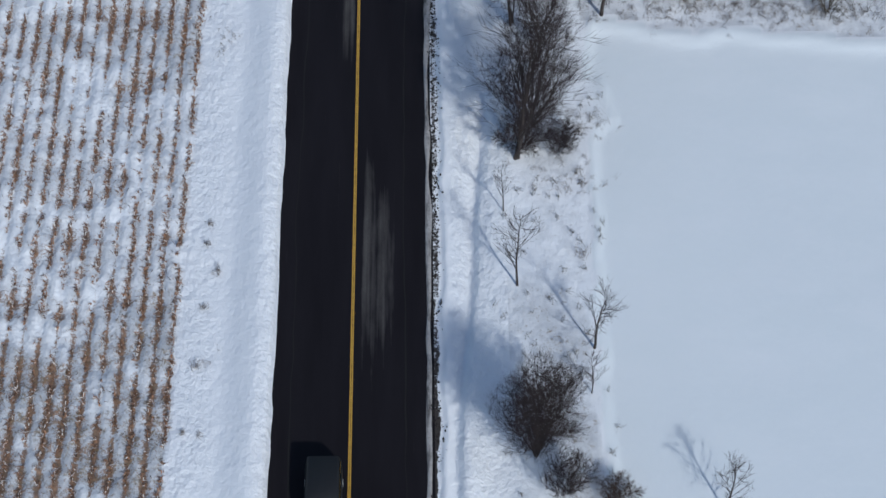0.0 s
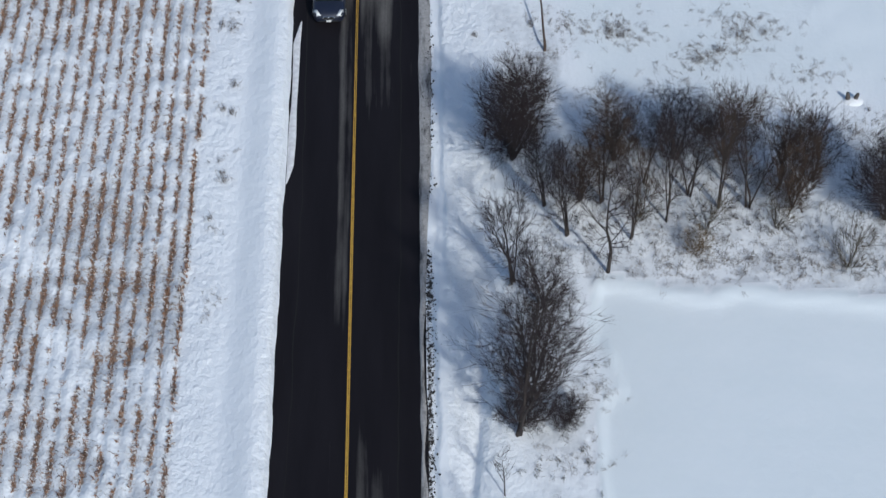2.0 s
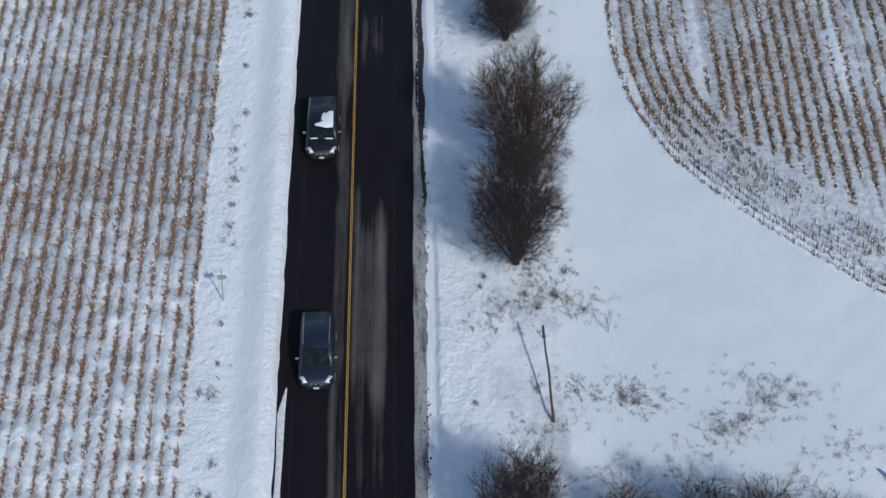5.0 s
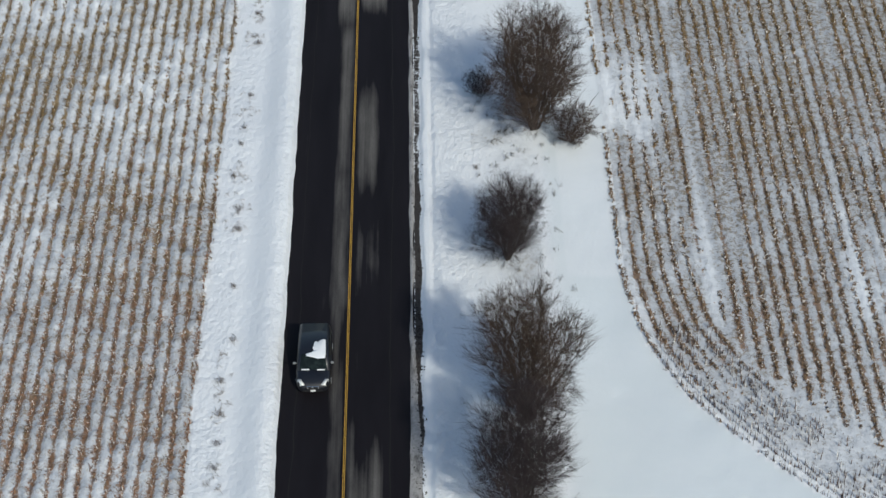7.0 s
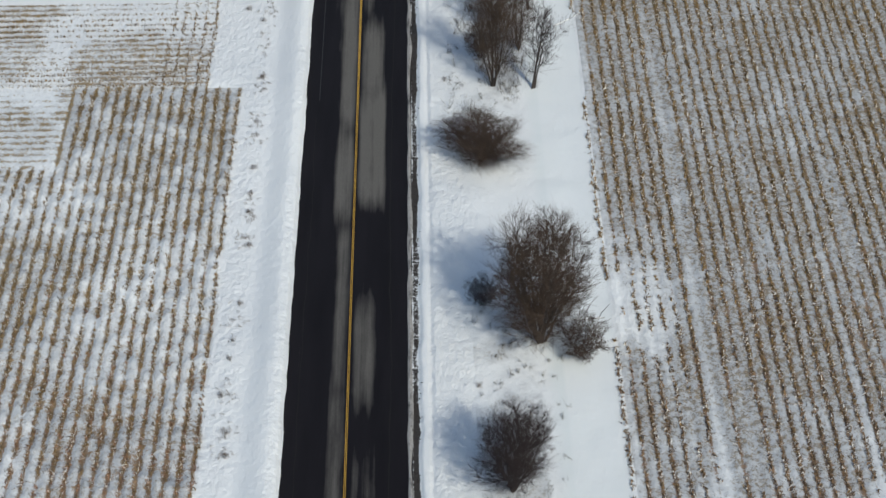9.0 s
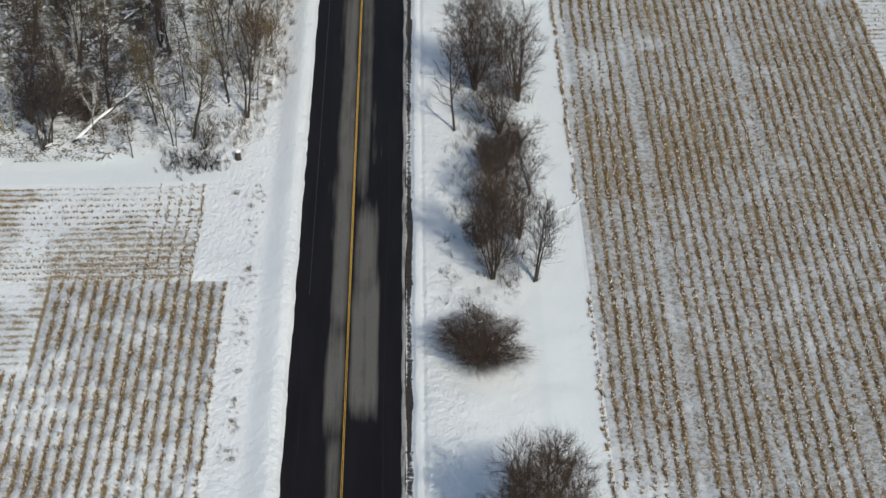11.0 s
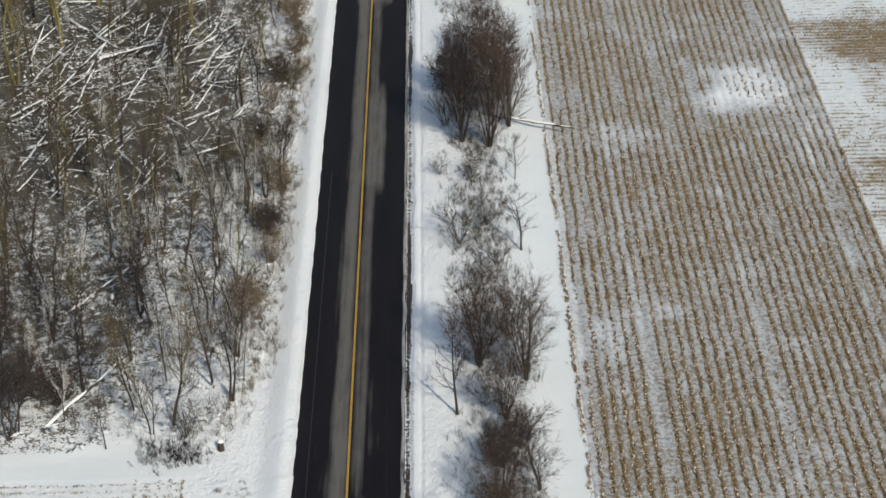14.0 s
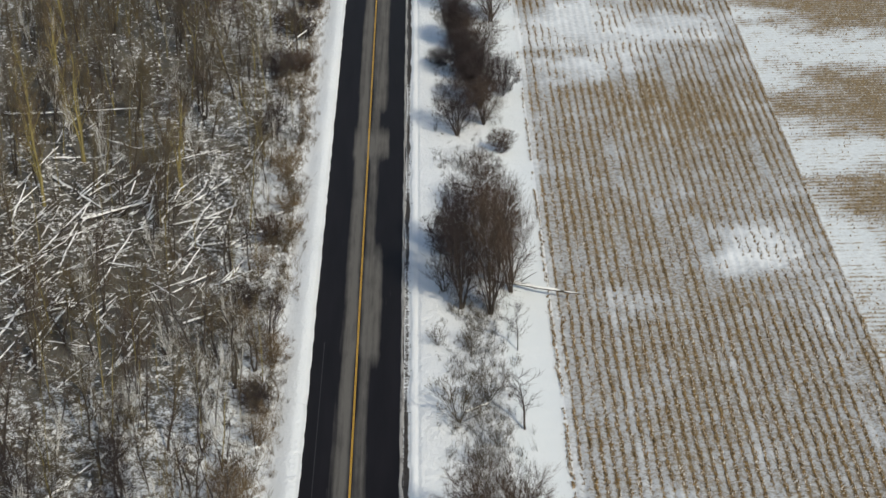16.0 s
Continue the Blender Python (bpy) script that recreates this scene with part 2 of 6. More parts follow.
# ---- the plan ----
ROW = 0.875                       # corn row spacing
LEFT_EDGE, LEFT_END = -9.4, 114.2  # rows along the road end at a cross headland
RIGHT_EDGE, RIGHT_FAR = 17.7, 46.0
CORNER = [(17.7, 400.0), (17.7, 72.0), (17.75, 66.0), (18.7, 60.2), (21.0, 54.9), (24.2, 50.8), (27.3, 47.3), (32.1, 42.7), (40.0, 36.0), (70.0, 12.0)]
WOOD_FRONT = 131.5


def corner_distance(x, y):
    """How far inside the curved edge of the right-hand corn field a place lies (negative outside)."""
    best = np.full(np.shape(x), 1e9)
    side = np.zeros(np.shape(x))
    for (ax, ay), (bx, by) in zip(CORNER, CORNER[1:]):
        dx, dy = bx - ax, by - ay
        u = np.clip(((x - ax) * dx + (y - ay) * dy) / (dx * dx + dy * dy), 0, 1)
        d = np.hypot(x - ax - u * dx, y - ay - u * dy)
        s = np.where(dx * (y - ay) - dy * (x - ax) > 0, 1.0, -1.0)
        near = d < best
        best, side = np.where(near, d, best), np.where(near, s, side)
    return best * side


def row_wave(u):
    """1 on a row line, 0 between."""
    return 1 - np.abs(((u / ROW + 0.5) % 1.0) - 0.5) * 2


def wood_edge(y):
    """x of the wood's edge beside the road."""
    return -7.6 - 1.8 * np.clip((146.0 - y) / 12.0, 0, 2.0) + 1.6 * (vnoise(y * 0 + 3.0, y, 9.0, 7) - 0.5)


def in_wood(x, y):
    front = WOOD_FRONT + 1.5 * (vnoise(x, y * 0, 6.0, 5) - 0.5)
    return (y > front) & (x < wood_edge(y))


def far_straw(x, y):
    """How much straw shows on the far field, in broad bands between drifts."""
    s = 0.25 * step(fbm(x, y, 14.0, 51, 2), 0.42, 0.62)
    for px, py, rx, ry in ((59.0, 231.0, 15.0, 10.5), (64.0, 264.0, 16.0, 10.0), (57.0, 205.0, 13.0, 7.5), (60.0, 172.0, 14.0, 9.0)):
        s = np.maximum(s, np.clip(1.9 - 1.5 * np.hypot((x - px) / rx, (y - py) / ry) - 1.5 * (fbm(x, y * 1.6, 6.0, 52) - 0.45), 0, 1))
    return s


def fields(x, y):
    """For each place: height, soil, litter, grit, roughness of the snow and how thin it lies."""
    z = np.zeros_like(x)
    soil, litter, grit, thin = (np.full_like(x, -2.0) for _ in range(4))
    rough = np.full_like(x, 0.35)
    n1, n2, n3 = fbm(x, y, 3.0, 1), fbm(x, y, 14.0, 2), fbm(x, y, 0.9, 3)
    # left bank thrown up by the plough
    edge = -4.05 + 0.06 * (vnoise(x * 0, y, 1.2, 8) - 0.5)
    crest = step(edge - x, 0.0, 0.45) * (1 - 0.36 * step(-x + 0.3 * (n3 - 0.5), 4.6, 6.4))
    left = x < edge
    ridge = (0.60 * step(edge - x, 0.0, 0.12) + 0.40 * np.clip((edge - x) / (0.75 + 0.2 * n1), 0, 1)) * (1 - 0.92 * step(-x + 0.2 * (n1 - 0.5), 4.85, 6.9))
    z = np.where(left, 0.10 * crest + ridge * (0.50 + 0.10 * n3) + step(-x + 1.2 * (n1 - 0.5), 7.0, 8.2) * 0.05 * n3, z)
    rough = np.where(left, 0.70 - 0.40 * step(-x, 4.6, 5.5) + 0.48 * step(-x + 1.2 * (n1 - 0.5) + 1.0 * step(y, 122, 135), 6.3, 8.0), rough)
    z = np.where((x < -5.6) & (x > LEFT_EDGE), z + 0.12 * (n1 - 0.4) * step(-x + 1.0 * (n2 - 0.5), 6.4, 7.8), z)
    verge_l = (x < -7.1 + 1.2 * (n1 - 0.5)) & (x > LEFT_EDGE)
    thin = np.where(verge_l, -0.25, thin)
    # right verge: grit, bank, wheel groove, shallow ditch
    wob = 0.22 * (vnoise(x * 0, y, 2.3, 9) - 0.5) + 0.12 * (vnoise(x * 0, y, 0.7, 10) - 0.5)
    right = x > 4.0
    bank = step(x + wob, 4.62, 4.95) * 0.24 + step(y, 10, 20) * (1 - step(y, 48, 60)) * (0.24 * step(x + wob, 5.15, 5.45) - 0.20 * step(x, 4.7, 4.85))
    bank = bank * (1 - 0.85 * step(x, 13.0, 17.0))
    groove = -0.13 * np.exp(-(((x - 5.45) / 0.13) ** 2)) * step(y, 55.0, 70.0)
    ditch = -0.42 * np.exp(-(((x - 7.6 - 2.4 * (vnoise(x * 0, y, 9.0, 12) - 0.5)) / 1.4) ** 2)) * (1 - step(y, 12, 30))
    curve = 5.35 + 1.0 * step(y, -16, -2) + 0.9 * step(y, -2, 9)
    cut = (0.36 * step(x, curve, curve + 0.5) * (1 - step(x, curve + 0.6, curve + 3.0)) - 0.15 * np.exp(-(((x - curve) / 0.4) ** 2))) * (1 - step(y, 7, 12))
    z = np.where(right, bank + groove + ditch + cut + np.where(x > 5.8, 0.14 * (n1 - 0.5) + 0.08 * (n3 - 0.5), 0), z)
    grit_w = 0.98 - 0.40 * step(y, 60, 70) - 0.60 * step(y, 14, 20) * (1 - step(y, 40, 50)) + 0.55 * step(y, 48, 60) * (1 - step(y, 105, 135)) + 0.42 * step(y, 105, 125)
    grit_edge = 4.72 - 0.12 * (1 - step(y, 10, 16)) - wob
    grit = np.where((x > 4.0) & (x < 5.0), -0.6 + (0.6 + grit_w * (0.62 + 0.4 * step(fbm(x * 0, y, 18.0, 21), 0.35, 0.6))) * step(x, 4.08, 4.26) * (1 - step(x, grit_edge - 0.16, grit_edge + 0.10)), grit)
    hedge = (x > 5.6) & (x < 14.0)
    rough = np.where(hedge, 0.75 - 0.40 * step(x, 7.5, 9.5) - 0.20 * step(x, 12.4, 14.0), np.where(right & (x < 5.6), 0.30 + 0.45 * step(x, 5.2, 5.4), np.where(right, 0.14, rough)))
    thin = np.where(hedge & (x > 8.0), -0.15 + 0.30 * step(n1, 0.4, 0.7) + 0.15 * step(x, 8.5, 10.5) - 2.0 * step(x, 12.3, 14.0), thin)
    thin = np.where(hedge & (y > 86) & (y < 110), thin - 0.25, thin)
    # smooth snow fields
    xe = 13.4 + 1.3 * (vnoise(x * 0, y, 5.0, 14) - 0.5) + 0.5 * (vnoise(x * 0, y, 1.6, 16) - 0.5) + 1.1 * step(y, 5.8, 6.4) * (1 - step(y, 9.2, 10.2))
    ye = 13.9 + 1.9 * (vnoise(x, y * 0, 7.0, 15) - 0.5) + 0.7 * (vnoise(x, y * 0, 2.2, 17) - 0.5) - 0.6 * step(x, 26, 32)
    south = (x > xe) & (y < ye)
    smooth = south | (x > 14.0) & (corner_distance(x, y) < 0) & (y > 33)
    # north of the cross hedge the crust tone stands in for its bluish shadow
    soft = np.where(south, 1.0, step(x + 2.4 * (n2 - 0.5), 12.4, 16.0) * step(y + 3.0 * (n1 - 0.5) + 2.5 * (n2 - 0.5), 25.0, 32.0))
    north = (x > 12.0) & (y > 23) & (corner_distance(x, y) < 0)
    rough = np.where(south, 0.08, np.where(north, rough * (1 - soft) + 0.08 * soft, rough))
    thin = np.where(smooth, -2.0, thin)
    z = np.where(south, 0.20 * np.exp(-(((x - xe - 0.15) / 0.3) ** 2)) + 0.16 * n2, z)
    z = np.where(south, z + 0.28 * np.exp(-(((y - ye + 0.4) / 0.5) ** 2)), z)
    cross = (x > 13.0) & (y >= ye) & (y < 33)
    calm = step(y, 25, 32)
    z = np.where(cross, (0.25 * n1 + 0.1 * n2) * (1 - calm) + calm * z, z)
    rough = np.where(cross, 0.32 - 0.24 * soft, rough)
    thin = np.where(cross, -0.04 + 0.25 * step(n1, 0.4, 0.7) - 2.0 * step(y + 3.0 * (n1 - 0.5), 25, 31), thin)
    # left corn field
    lf = (x < LEFT_EDGE + 0.2) & (y < LEFT_END)
    w = row_wave(x - LEFT_EDGE)
    bare = step(n2, 0.35, 0.7)
    lump = vnoise(x + 0.4 * y, y, 0.85, 33)
    drift = fbm(x + 0.5 * y, y * 0.8, 2.2, 34)
    ends = (1 - step(y, 111.5, 114.0)) * (1 - step(y, 100.5, 103.0) * step(-x, 20.6, 22.4))
    z = np.where(lf, ends * (0.26 * (1 - w) * (0.4 + 0.8 * n1) + 0.40 * (lump - 0.4) + 0.24 * (drift - 0.45)), z)
    brown = step(y, 28, 48) * (1 - 0.4 * step(y, 80, 100))
    soil = np.where(lf, (0.52 + 0.26 * bare + 0.10 * brown) * step(w, 0.30, 1.0) - 0.06 + 0.10 * bare + 0.07 * brown - 0.40 * (1 - 0.7 * brown) * step(drift, 0.58, 0.80) - 0.5 * (lump - 0.55) + 0.10 * (1 - step(y, 2, 16)), soil)
    # thin snow, raised to put shading between the lumps into the colour
    thin = np.where(lf, 0.19 + 0.12 * (1 - step(y, 2, 20)) + 0.10 * brown + 0.30 * (bare - 0.5) - 0.35 * (1 - 0.7 * brown) * step(drift, 0.58, 0.80), thin)
    rough = np.where(lf, 0.85, rough)
    edge_row = lf & (x > LEFT_EDGE - 0.18)
    soil = np.where(edge_row, 0.45 - 1.0 * (lump - 0.5), soil)
    # cross rows at the headland and the block beyond
    hl = (y >= LEFT_END) & (y < 127.6) & (x < -12.0) | (x < -22.6) & (y > 103.0) & (y < 127.6)
    w2 = row_wave((y - 114.0) * 0.95)
    brown = np.maximum(step(fbm(x, y, 7.0, 31), 0.44, 0.64), np.clip(1.7 - 1.5 * np.hypot((x + 27.0) / 5.0, (y - 108.0) / 5.0) - 1.2 * (n1 - 0.5), 0, 1))
    soil = np.where(hl, 0.04 + 0.34 * brown + 0.3 * (n3 - 0.5), soil)
    thin = np.where(hl, -0.05 + 0.25 * brown, thin)
    z = np.where(hl, 0.11 * (1 - w2) + 0.05 * n3, z)
    rough = np.where(hl, 0.5, rough)
    # right corn field
    cd = corner_distance(x, y)
    rf = (cd > 0) & (x < RIGHT_FAR)
    patch = fbm(x, y, 5.0, 45)
    wr = np.where(cd < 5.2, row_wave(cd), row_wave(x - RIGHT_EDGE))
    bare = step(fbm(x, y, 22.0, 41), 0.30, 0.62) * step(y, 60, 110)
    for px, py, rx, ry in ((34.0, 236.0, 13.0, 9.0), (37.0, 222.0, 10.0, 18.0), (24.0, 212.0, 6.0, 25.0), (28.0, 165.0, 8.0, 20.0)):
        bare = np.maximum(bare, np.clip(1.6 - 1.4 * np.hypot((x - px) / rx, (y - py) / ry), 0, 1))
    z = np.where(rf, 0.10 * (1 - wr) * (0.6 + 0.8 * n1) + 0.06 * n3, z)
    s = (0.90 - 0.20 * step(y, 95, 130) + 0.22 * bare) * step(wr, 0.18, 0.97) + 0.14 * bare - 0.10 - 0.26 * step(n1, 0.5, 0.8)
    s = s + 0.40 * np.clip(1.7 - 1.5 * np.hypot((x - 35.0) / 13.0, (y - 231.0) / 11.0) - 1.4 * (patch - 0.45), 0, 1)
    mess = (1 - step(y + 4 * (n2 - 0.5), 52, 63)) * (1 - step(cd + 1.5 * (n1 - 0.5), 4.4, 5.6))
    s = s + 0.12 * (1 - step(y, 60, 75))
    s = s * (1 - mess) + mess * (0.9 * (n1 - 0.5) - 0.05)
    s = s - 0.45 * np.exp(-((cd - 5.4 - 1.2 * (n2 - 0.5)) / 0.9) ** 2) * (1 - step(y, 50, 58))
    for px, py, rx, ry in ((20.4, 86.0, 3.0, 8.0), (37.8, 194.0, 4.6, 6.5), (29.0, 257.0, 22.0, 13.0), (18.5, 140.0, 1.2, 16.0)):
        s = s - 0.84 * np.clip(1.35 - np.hypot((x - px) / rx, (y - py) / ry) - 1.6 * (patch - 0.45), 0, 1)
    streak = vnoise(np.round((x - RIGHT_EDGE) / ROW) * 37.0, y, 24.0, 46)
    line_tone = 0.25 * (vnoise(np.round((x - RIGHT_EDGE) / ROW) * 37.0, y, 6.0, 47) - 0.5) - 0.75 * step(streak, 0.72, 0.88)
    passes = sum(np.exp(-(((x - c) / (0.32 + 0.30 * (1 - step(y, 66, 82)))) ** 2)) for c in (23.4, 33.0, 42.6)) * step(y, 60, 64) * (0.35 + 0.65 * (1 - step(y, 84, 96))) * (0.4 + 1.2 * vnoise(x * 0 + np.round(x / 9.0), y, 17.0, 48))
    s = s - 0.5 * passes
    rim = 0.7 * (1 - step(cd + 1.8 * (n1 - 0.5), 0.0, 1.5))
    soil = np.where(rf, s + 0.45 * (n3 - 0.5) + line_tone - 0.28 * rim, soil)
    white = np.zeros_like(x)
    for px, py, rx, ry in ((20.4, 86.0, 3.0, 8.0), (37.8, 194.0, 4.6, 6.5), (29.0, 257.0, 22.0, 13.0)):
        white = np.maximum(white, np.clip(1.35 - np.hypot((x - px) / rx, (y - py) / ry) - 1.6 * (patch - 0.45), 0, 1))
    thin = np.where(rf, 0.26 + 0.28 * step(y, 46, 70) + 0.11 * step(y, 66, 80) - 0.08 * step(y, 105, 140) - 0.02 * step(y, 170, 200) + 0.18 * bare - 0.22 * step(n1, 0.5, 0.8) - 0.60 * white - 0.5 * rim - 0.30 * passes, thin)
    rough = np.where(rf, 0.5, rough)
    # stubble field beyond it
    far = (x >= RIGHT_FAR) & (y > 60)
    pale = far_straw(x, y)
    soil = np.where(far, 0.08 + 0.60 * pale + 0.9 * (n3 - 0.5), soil)
    thin = np.where(far, 0.05 + 0.55 * pale, thin)
    z = np.where(far, 0.03 * n3, z)
    lane = (x > 14.0) & (cd <= 0) & (y > 66)
    rough = np.where(lane, 0.18, rough)
    thin = np.where(lane, -2.0, thin)
    # the wood
    wd = in_wood(x, y)
    z = np.where(wd, 0.35 * n2 + 0.25 * n1, z)
    # litter thickens deeper in, partly standing in for the wood's shade
    litter = np.where(wd, 0.30 + 0.18 * step(y, 158, 176) + (0.43 * step(y, 160, 182) + 0.10 * step(y, 205, 225) - 0.38 * step(y, 214, 228)) * step(-x, 9, 16) + 0.28 * step(n2, 0.34, 0.6) - 0.45 * (1 - step(y, 136, 154)) * step(n1, 0.32, 0.55) * (1 - step(-x, 14, 19)) - 0.04 * (1 - step(y, 140, 165)) * step(-x, 14, 19) + 0.08 * step(y, 180, 195) - 0.25 * (1 - step(-x, 10, 14)) * (1 - 0.15 * step(y, 150, 170)) + 0.26 * step(-x, 16, 22), litter)
    rough = np.where(wd, 0.7, rough)
    front = (y > 127.6) & (y < WOOD_FRONT + 1) & (x < -11)
    rough = np.where(front, 0.15, rough)
    # under the pavement
    under = np.abs(x) < 3.98
    z = np.where(under, -0.12, z)
    cross_rows = np.where(hl, 0.19, np.where(far, 0.20, 0.0))
    gold = np.where(far, 1.0, np.where(rf, step(y, 80, 150), np.where(x < -8.0, step(y, 58, 92), 0.0)))
    return z, soil, litter, grit, rough, thin, cross_rows, gold


GRID = {}


def build_ground():
    xs = np.concatenate([[-2500, -900, -300, -120, -80], np.arange(-60, -10, 0.4), np.arange(-10, -3.5, 0.16), [-2.0, 0.0, 2.0], np.arange(3.6, 7, 0.12), np.arange(7, 17.7, 0.25), np.arange(17.7, 47, ROW / 4), np.arange(47, 76, 0.6), [90, 130, 300, 900, 2500]])
    xs = np.concatenate([xs[:5], np.arange(-60.0, -31.0, 0.75), LEFT_EDGE - ROW / 4 * np.arange(98, -1, -1), xs[(xs > LEFT_EDGE + 0.05)]])
    ys = np.concatenate([[-2500, -800, -250, -130], np.arange(-100, -30, 1.4), np.arange(-30, 116, 0.5), np.arange(116, 300, 0.8), [305, 320, 350, 420, 700, 1400, 3500]])
    X, Y = np.meshgrid(xs, ys)
    z, soil, litter, grit, rough, thin, cross_rows, gold = fields(X, Y)
    nx, ny = len(xs), len(ys)
    verts = np.stack([X, Y, z], -1).reshape(-1, 3)
    i = np.arange(nx * ny).reshape(ny, nx)
    quads = np.stack([i[:-1, :-1], i[:-1, 1:], i[1:, 1:], i[1:, :-1]], -1).reshape(-1, 4)
    me = bpy.data.meshes.new("ground")
    me.vertices.add(len(verts))
    me.vertices.foreach_set("co", verts.ravel())
    me.loops.add(quads.size)
    me.loops.foreach_set("vertex_index", quads.ravel().astype(np.int32))
    me.polygons.add(len(quads))
    me.polygons.foreach_set("loop_start", np.arange(0, quads.size, 4, dtype=np.int32))
    me.update(calc_edges=True)
    for key, values in (("soil", soil), ("litter", litter), ("grit", grit), ("rough", rough), ("thin", thin), ("cross_rows", cross_rows), ("gold", gold)):
        a = me.attributes.new(key, "FLOAT", "POINT")
        a.data.foreach_set("value", values.ravel().astype(np.float32))
    GRID.update(xs=xs, ys=ys, z=z)
    me.shade_smooth()
    me.materials.append(M["ground"])
    return tagged(new("ground", me), "snow-covered verges, corn stubble and woodland floor", "ground", kind="structure")


build_ground()


# ---- the road ----
def salt_mask(x, y):
    """Where the asphalt has dried pale with salt: patches in the lanes, long streaks beside the centre line."""
    s = np.zeros_like(x)
    def patch(x0, x1, y0, y1, v):
        e = 0.30
        inside = step(x, x0 - e, x0 + e) * (1 - step(x, x1 - e, x1 + e)) * step(y, y0 - 2.5, y0 + 2.5) * (1 - step(y, y1 - 3, y1 + 3))
        return v * inside
    for p in ((0.5, 1.1, -9, 4, 0.5), (1.3, 2.1, -9, 2, 0.45), (0.15, 0.6, 35, 53, 0.70), (1.35, 2.2, 34, 51, 0.78), (0.2, 2.2, 36, 50, 0.52), (0.3, 2.2, 28, 38, 0.30), (-0.95, -0.55, 12, 66, 0.62), (-0.5, -0.22, 12, 60, 0.6),
              (-1.25, -0.15, 62, 78, 0.55), (0.3, 1.9, 66, 72, 0.4), (0.25, 1.7, 76, 87, 0.65), (-1.1, -0.22, 78, 96, 0.75), (0.25, 2.2, 98, 114, 0.95), (-1.5, -0.15, 96, 108, 0.9)):
        s = np.maximum(s, patch(*p))
    for p in ((-1.4, -0.12, 108, 400, 0.80), (-1.05, -0.3, 108, 400, 0.95), (0.2, 1.2, 126, 400, 0.66),
              (0.3, 2.0, 112, 124, 0.85), (0.3, 0.95, 124, 150, 0.6), (0.2, 1.0, 150, 172, 0.6), (0.2, 2.0, 173, 196, 0.85), (0.25, 0.9, 196, 214, 0.55), (-1.65, 2.3, 218.5, 227, 0.9), (0.2, 1.9, 232, 330, 0.75), (1.4, 1.8, 128, 140, 0.45), (-1.7, -1.2, 118, 165, 0.35), (-1.6, -1.2, 172, 205, 0.4)):
        s = np.maximum(s, patch(*p))
    return s


def build_road():
    xs = np.concatenate([[-4.25], np.arange(-4.0, 4.01, 0.125), [4.3]])
    ys = np.concatenate([[-2500, -600, -120], np.arange(-40, 330, 1.2), [400, 900, 3500]])
    X, Y = np.meshgrid(xs, ys)
    Z = 0.02 * (1 - (X / 4.2) ** 2)
    nx, ny = len(xs), len(ys)
    i = np.arange(nx * ny).reshape(ny, nx)
    quads = np.stack([i[:-1, :-1], i[:-1, 1:], i[1:, 1:], i[1:, :-1]], -1).reshape(-1, 4)
    me = mesh_from("road", np.stack([X, Y, Z], -1).reshape(-1, 3), quads.tolist(), M["asphalt"], True)
    a = me.attributes.new("salt", "FLOAT", "POINT")
    a.data.foreach_set("value", salt_mask(X, Y).ravel().astype(np.float32))
    road = tagged(new("road", me), "wet black asphalt road with pale dried salt streaks", "road", kind="structure")

    def stripe(name, x, width, y0, y1, mat, label, z=0.006, wander=0.0, stepm=1.0, seed=0, worn=0.0):
        yy = np.arange(y0, y1, stepm)
        xx = x + wander * (vnoise(yy * 0, yy, 9.0, seed) + 0.5 * vnoise(yy * 0, yy, 1.6, seed + 2) - 0.75) * 2
        ww = width * (0.7 + 0.6 * vnoise(yy * 0, yy, 1.5, seed + 1)) if wander else width * (1 - worn * step(yy, 20, 34) * (1 - step(yy, 104, 122)))
        v = [(a + sgn * w / 2, b, z + 0.02 * (1 - (a / 4.2) ** 2)) for a, b, w in zip(xx, yy, ww) for sgn in (-1, 1)]
        f = [(2 * k, 2 * k + 1, 2 * k + 3, 2 * k + 2) for k in range(len(yy) - 1)]
        return part(name, mesh_from(name, v, f, mat), road, label)

    stripe("centre_line", -0.045, 0.072, -60, 420, M["yellow"], "double yellow centre line", worn=0.34)
    stripe("centre_line", 0.045, 0.072, -60, 420, M["yellow"], "double yellow centre line", worn=0.34)
    stripe("edge_line", -3.0, 0.055, 112, 178, M["white_line"], "worn white edge line", 0.005)
    stripe("crack_seal", 2.75, 0.07, -40, 150, M["tar"], "dark wandering tar seam", 0.006, 0.10, 0.4, 5)
    stripe("crack_seal", -3.1, 0.06, -40, 110, M["tar"], "dark wandering tar seam", 0.006, 0.12, 0.4, 15)
    return road


road = build_road()


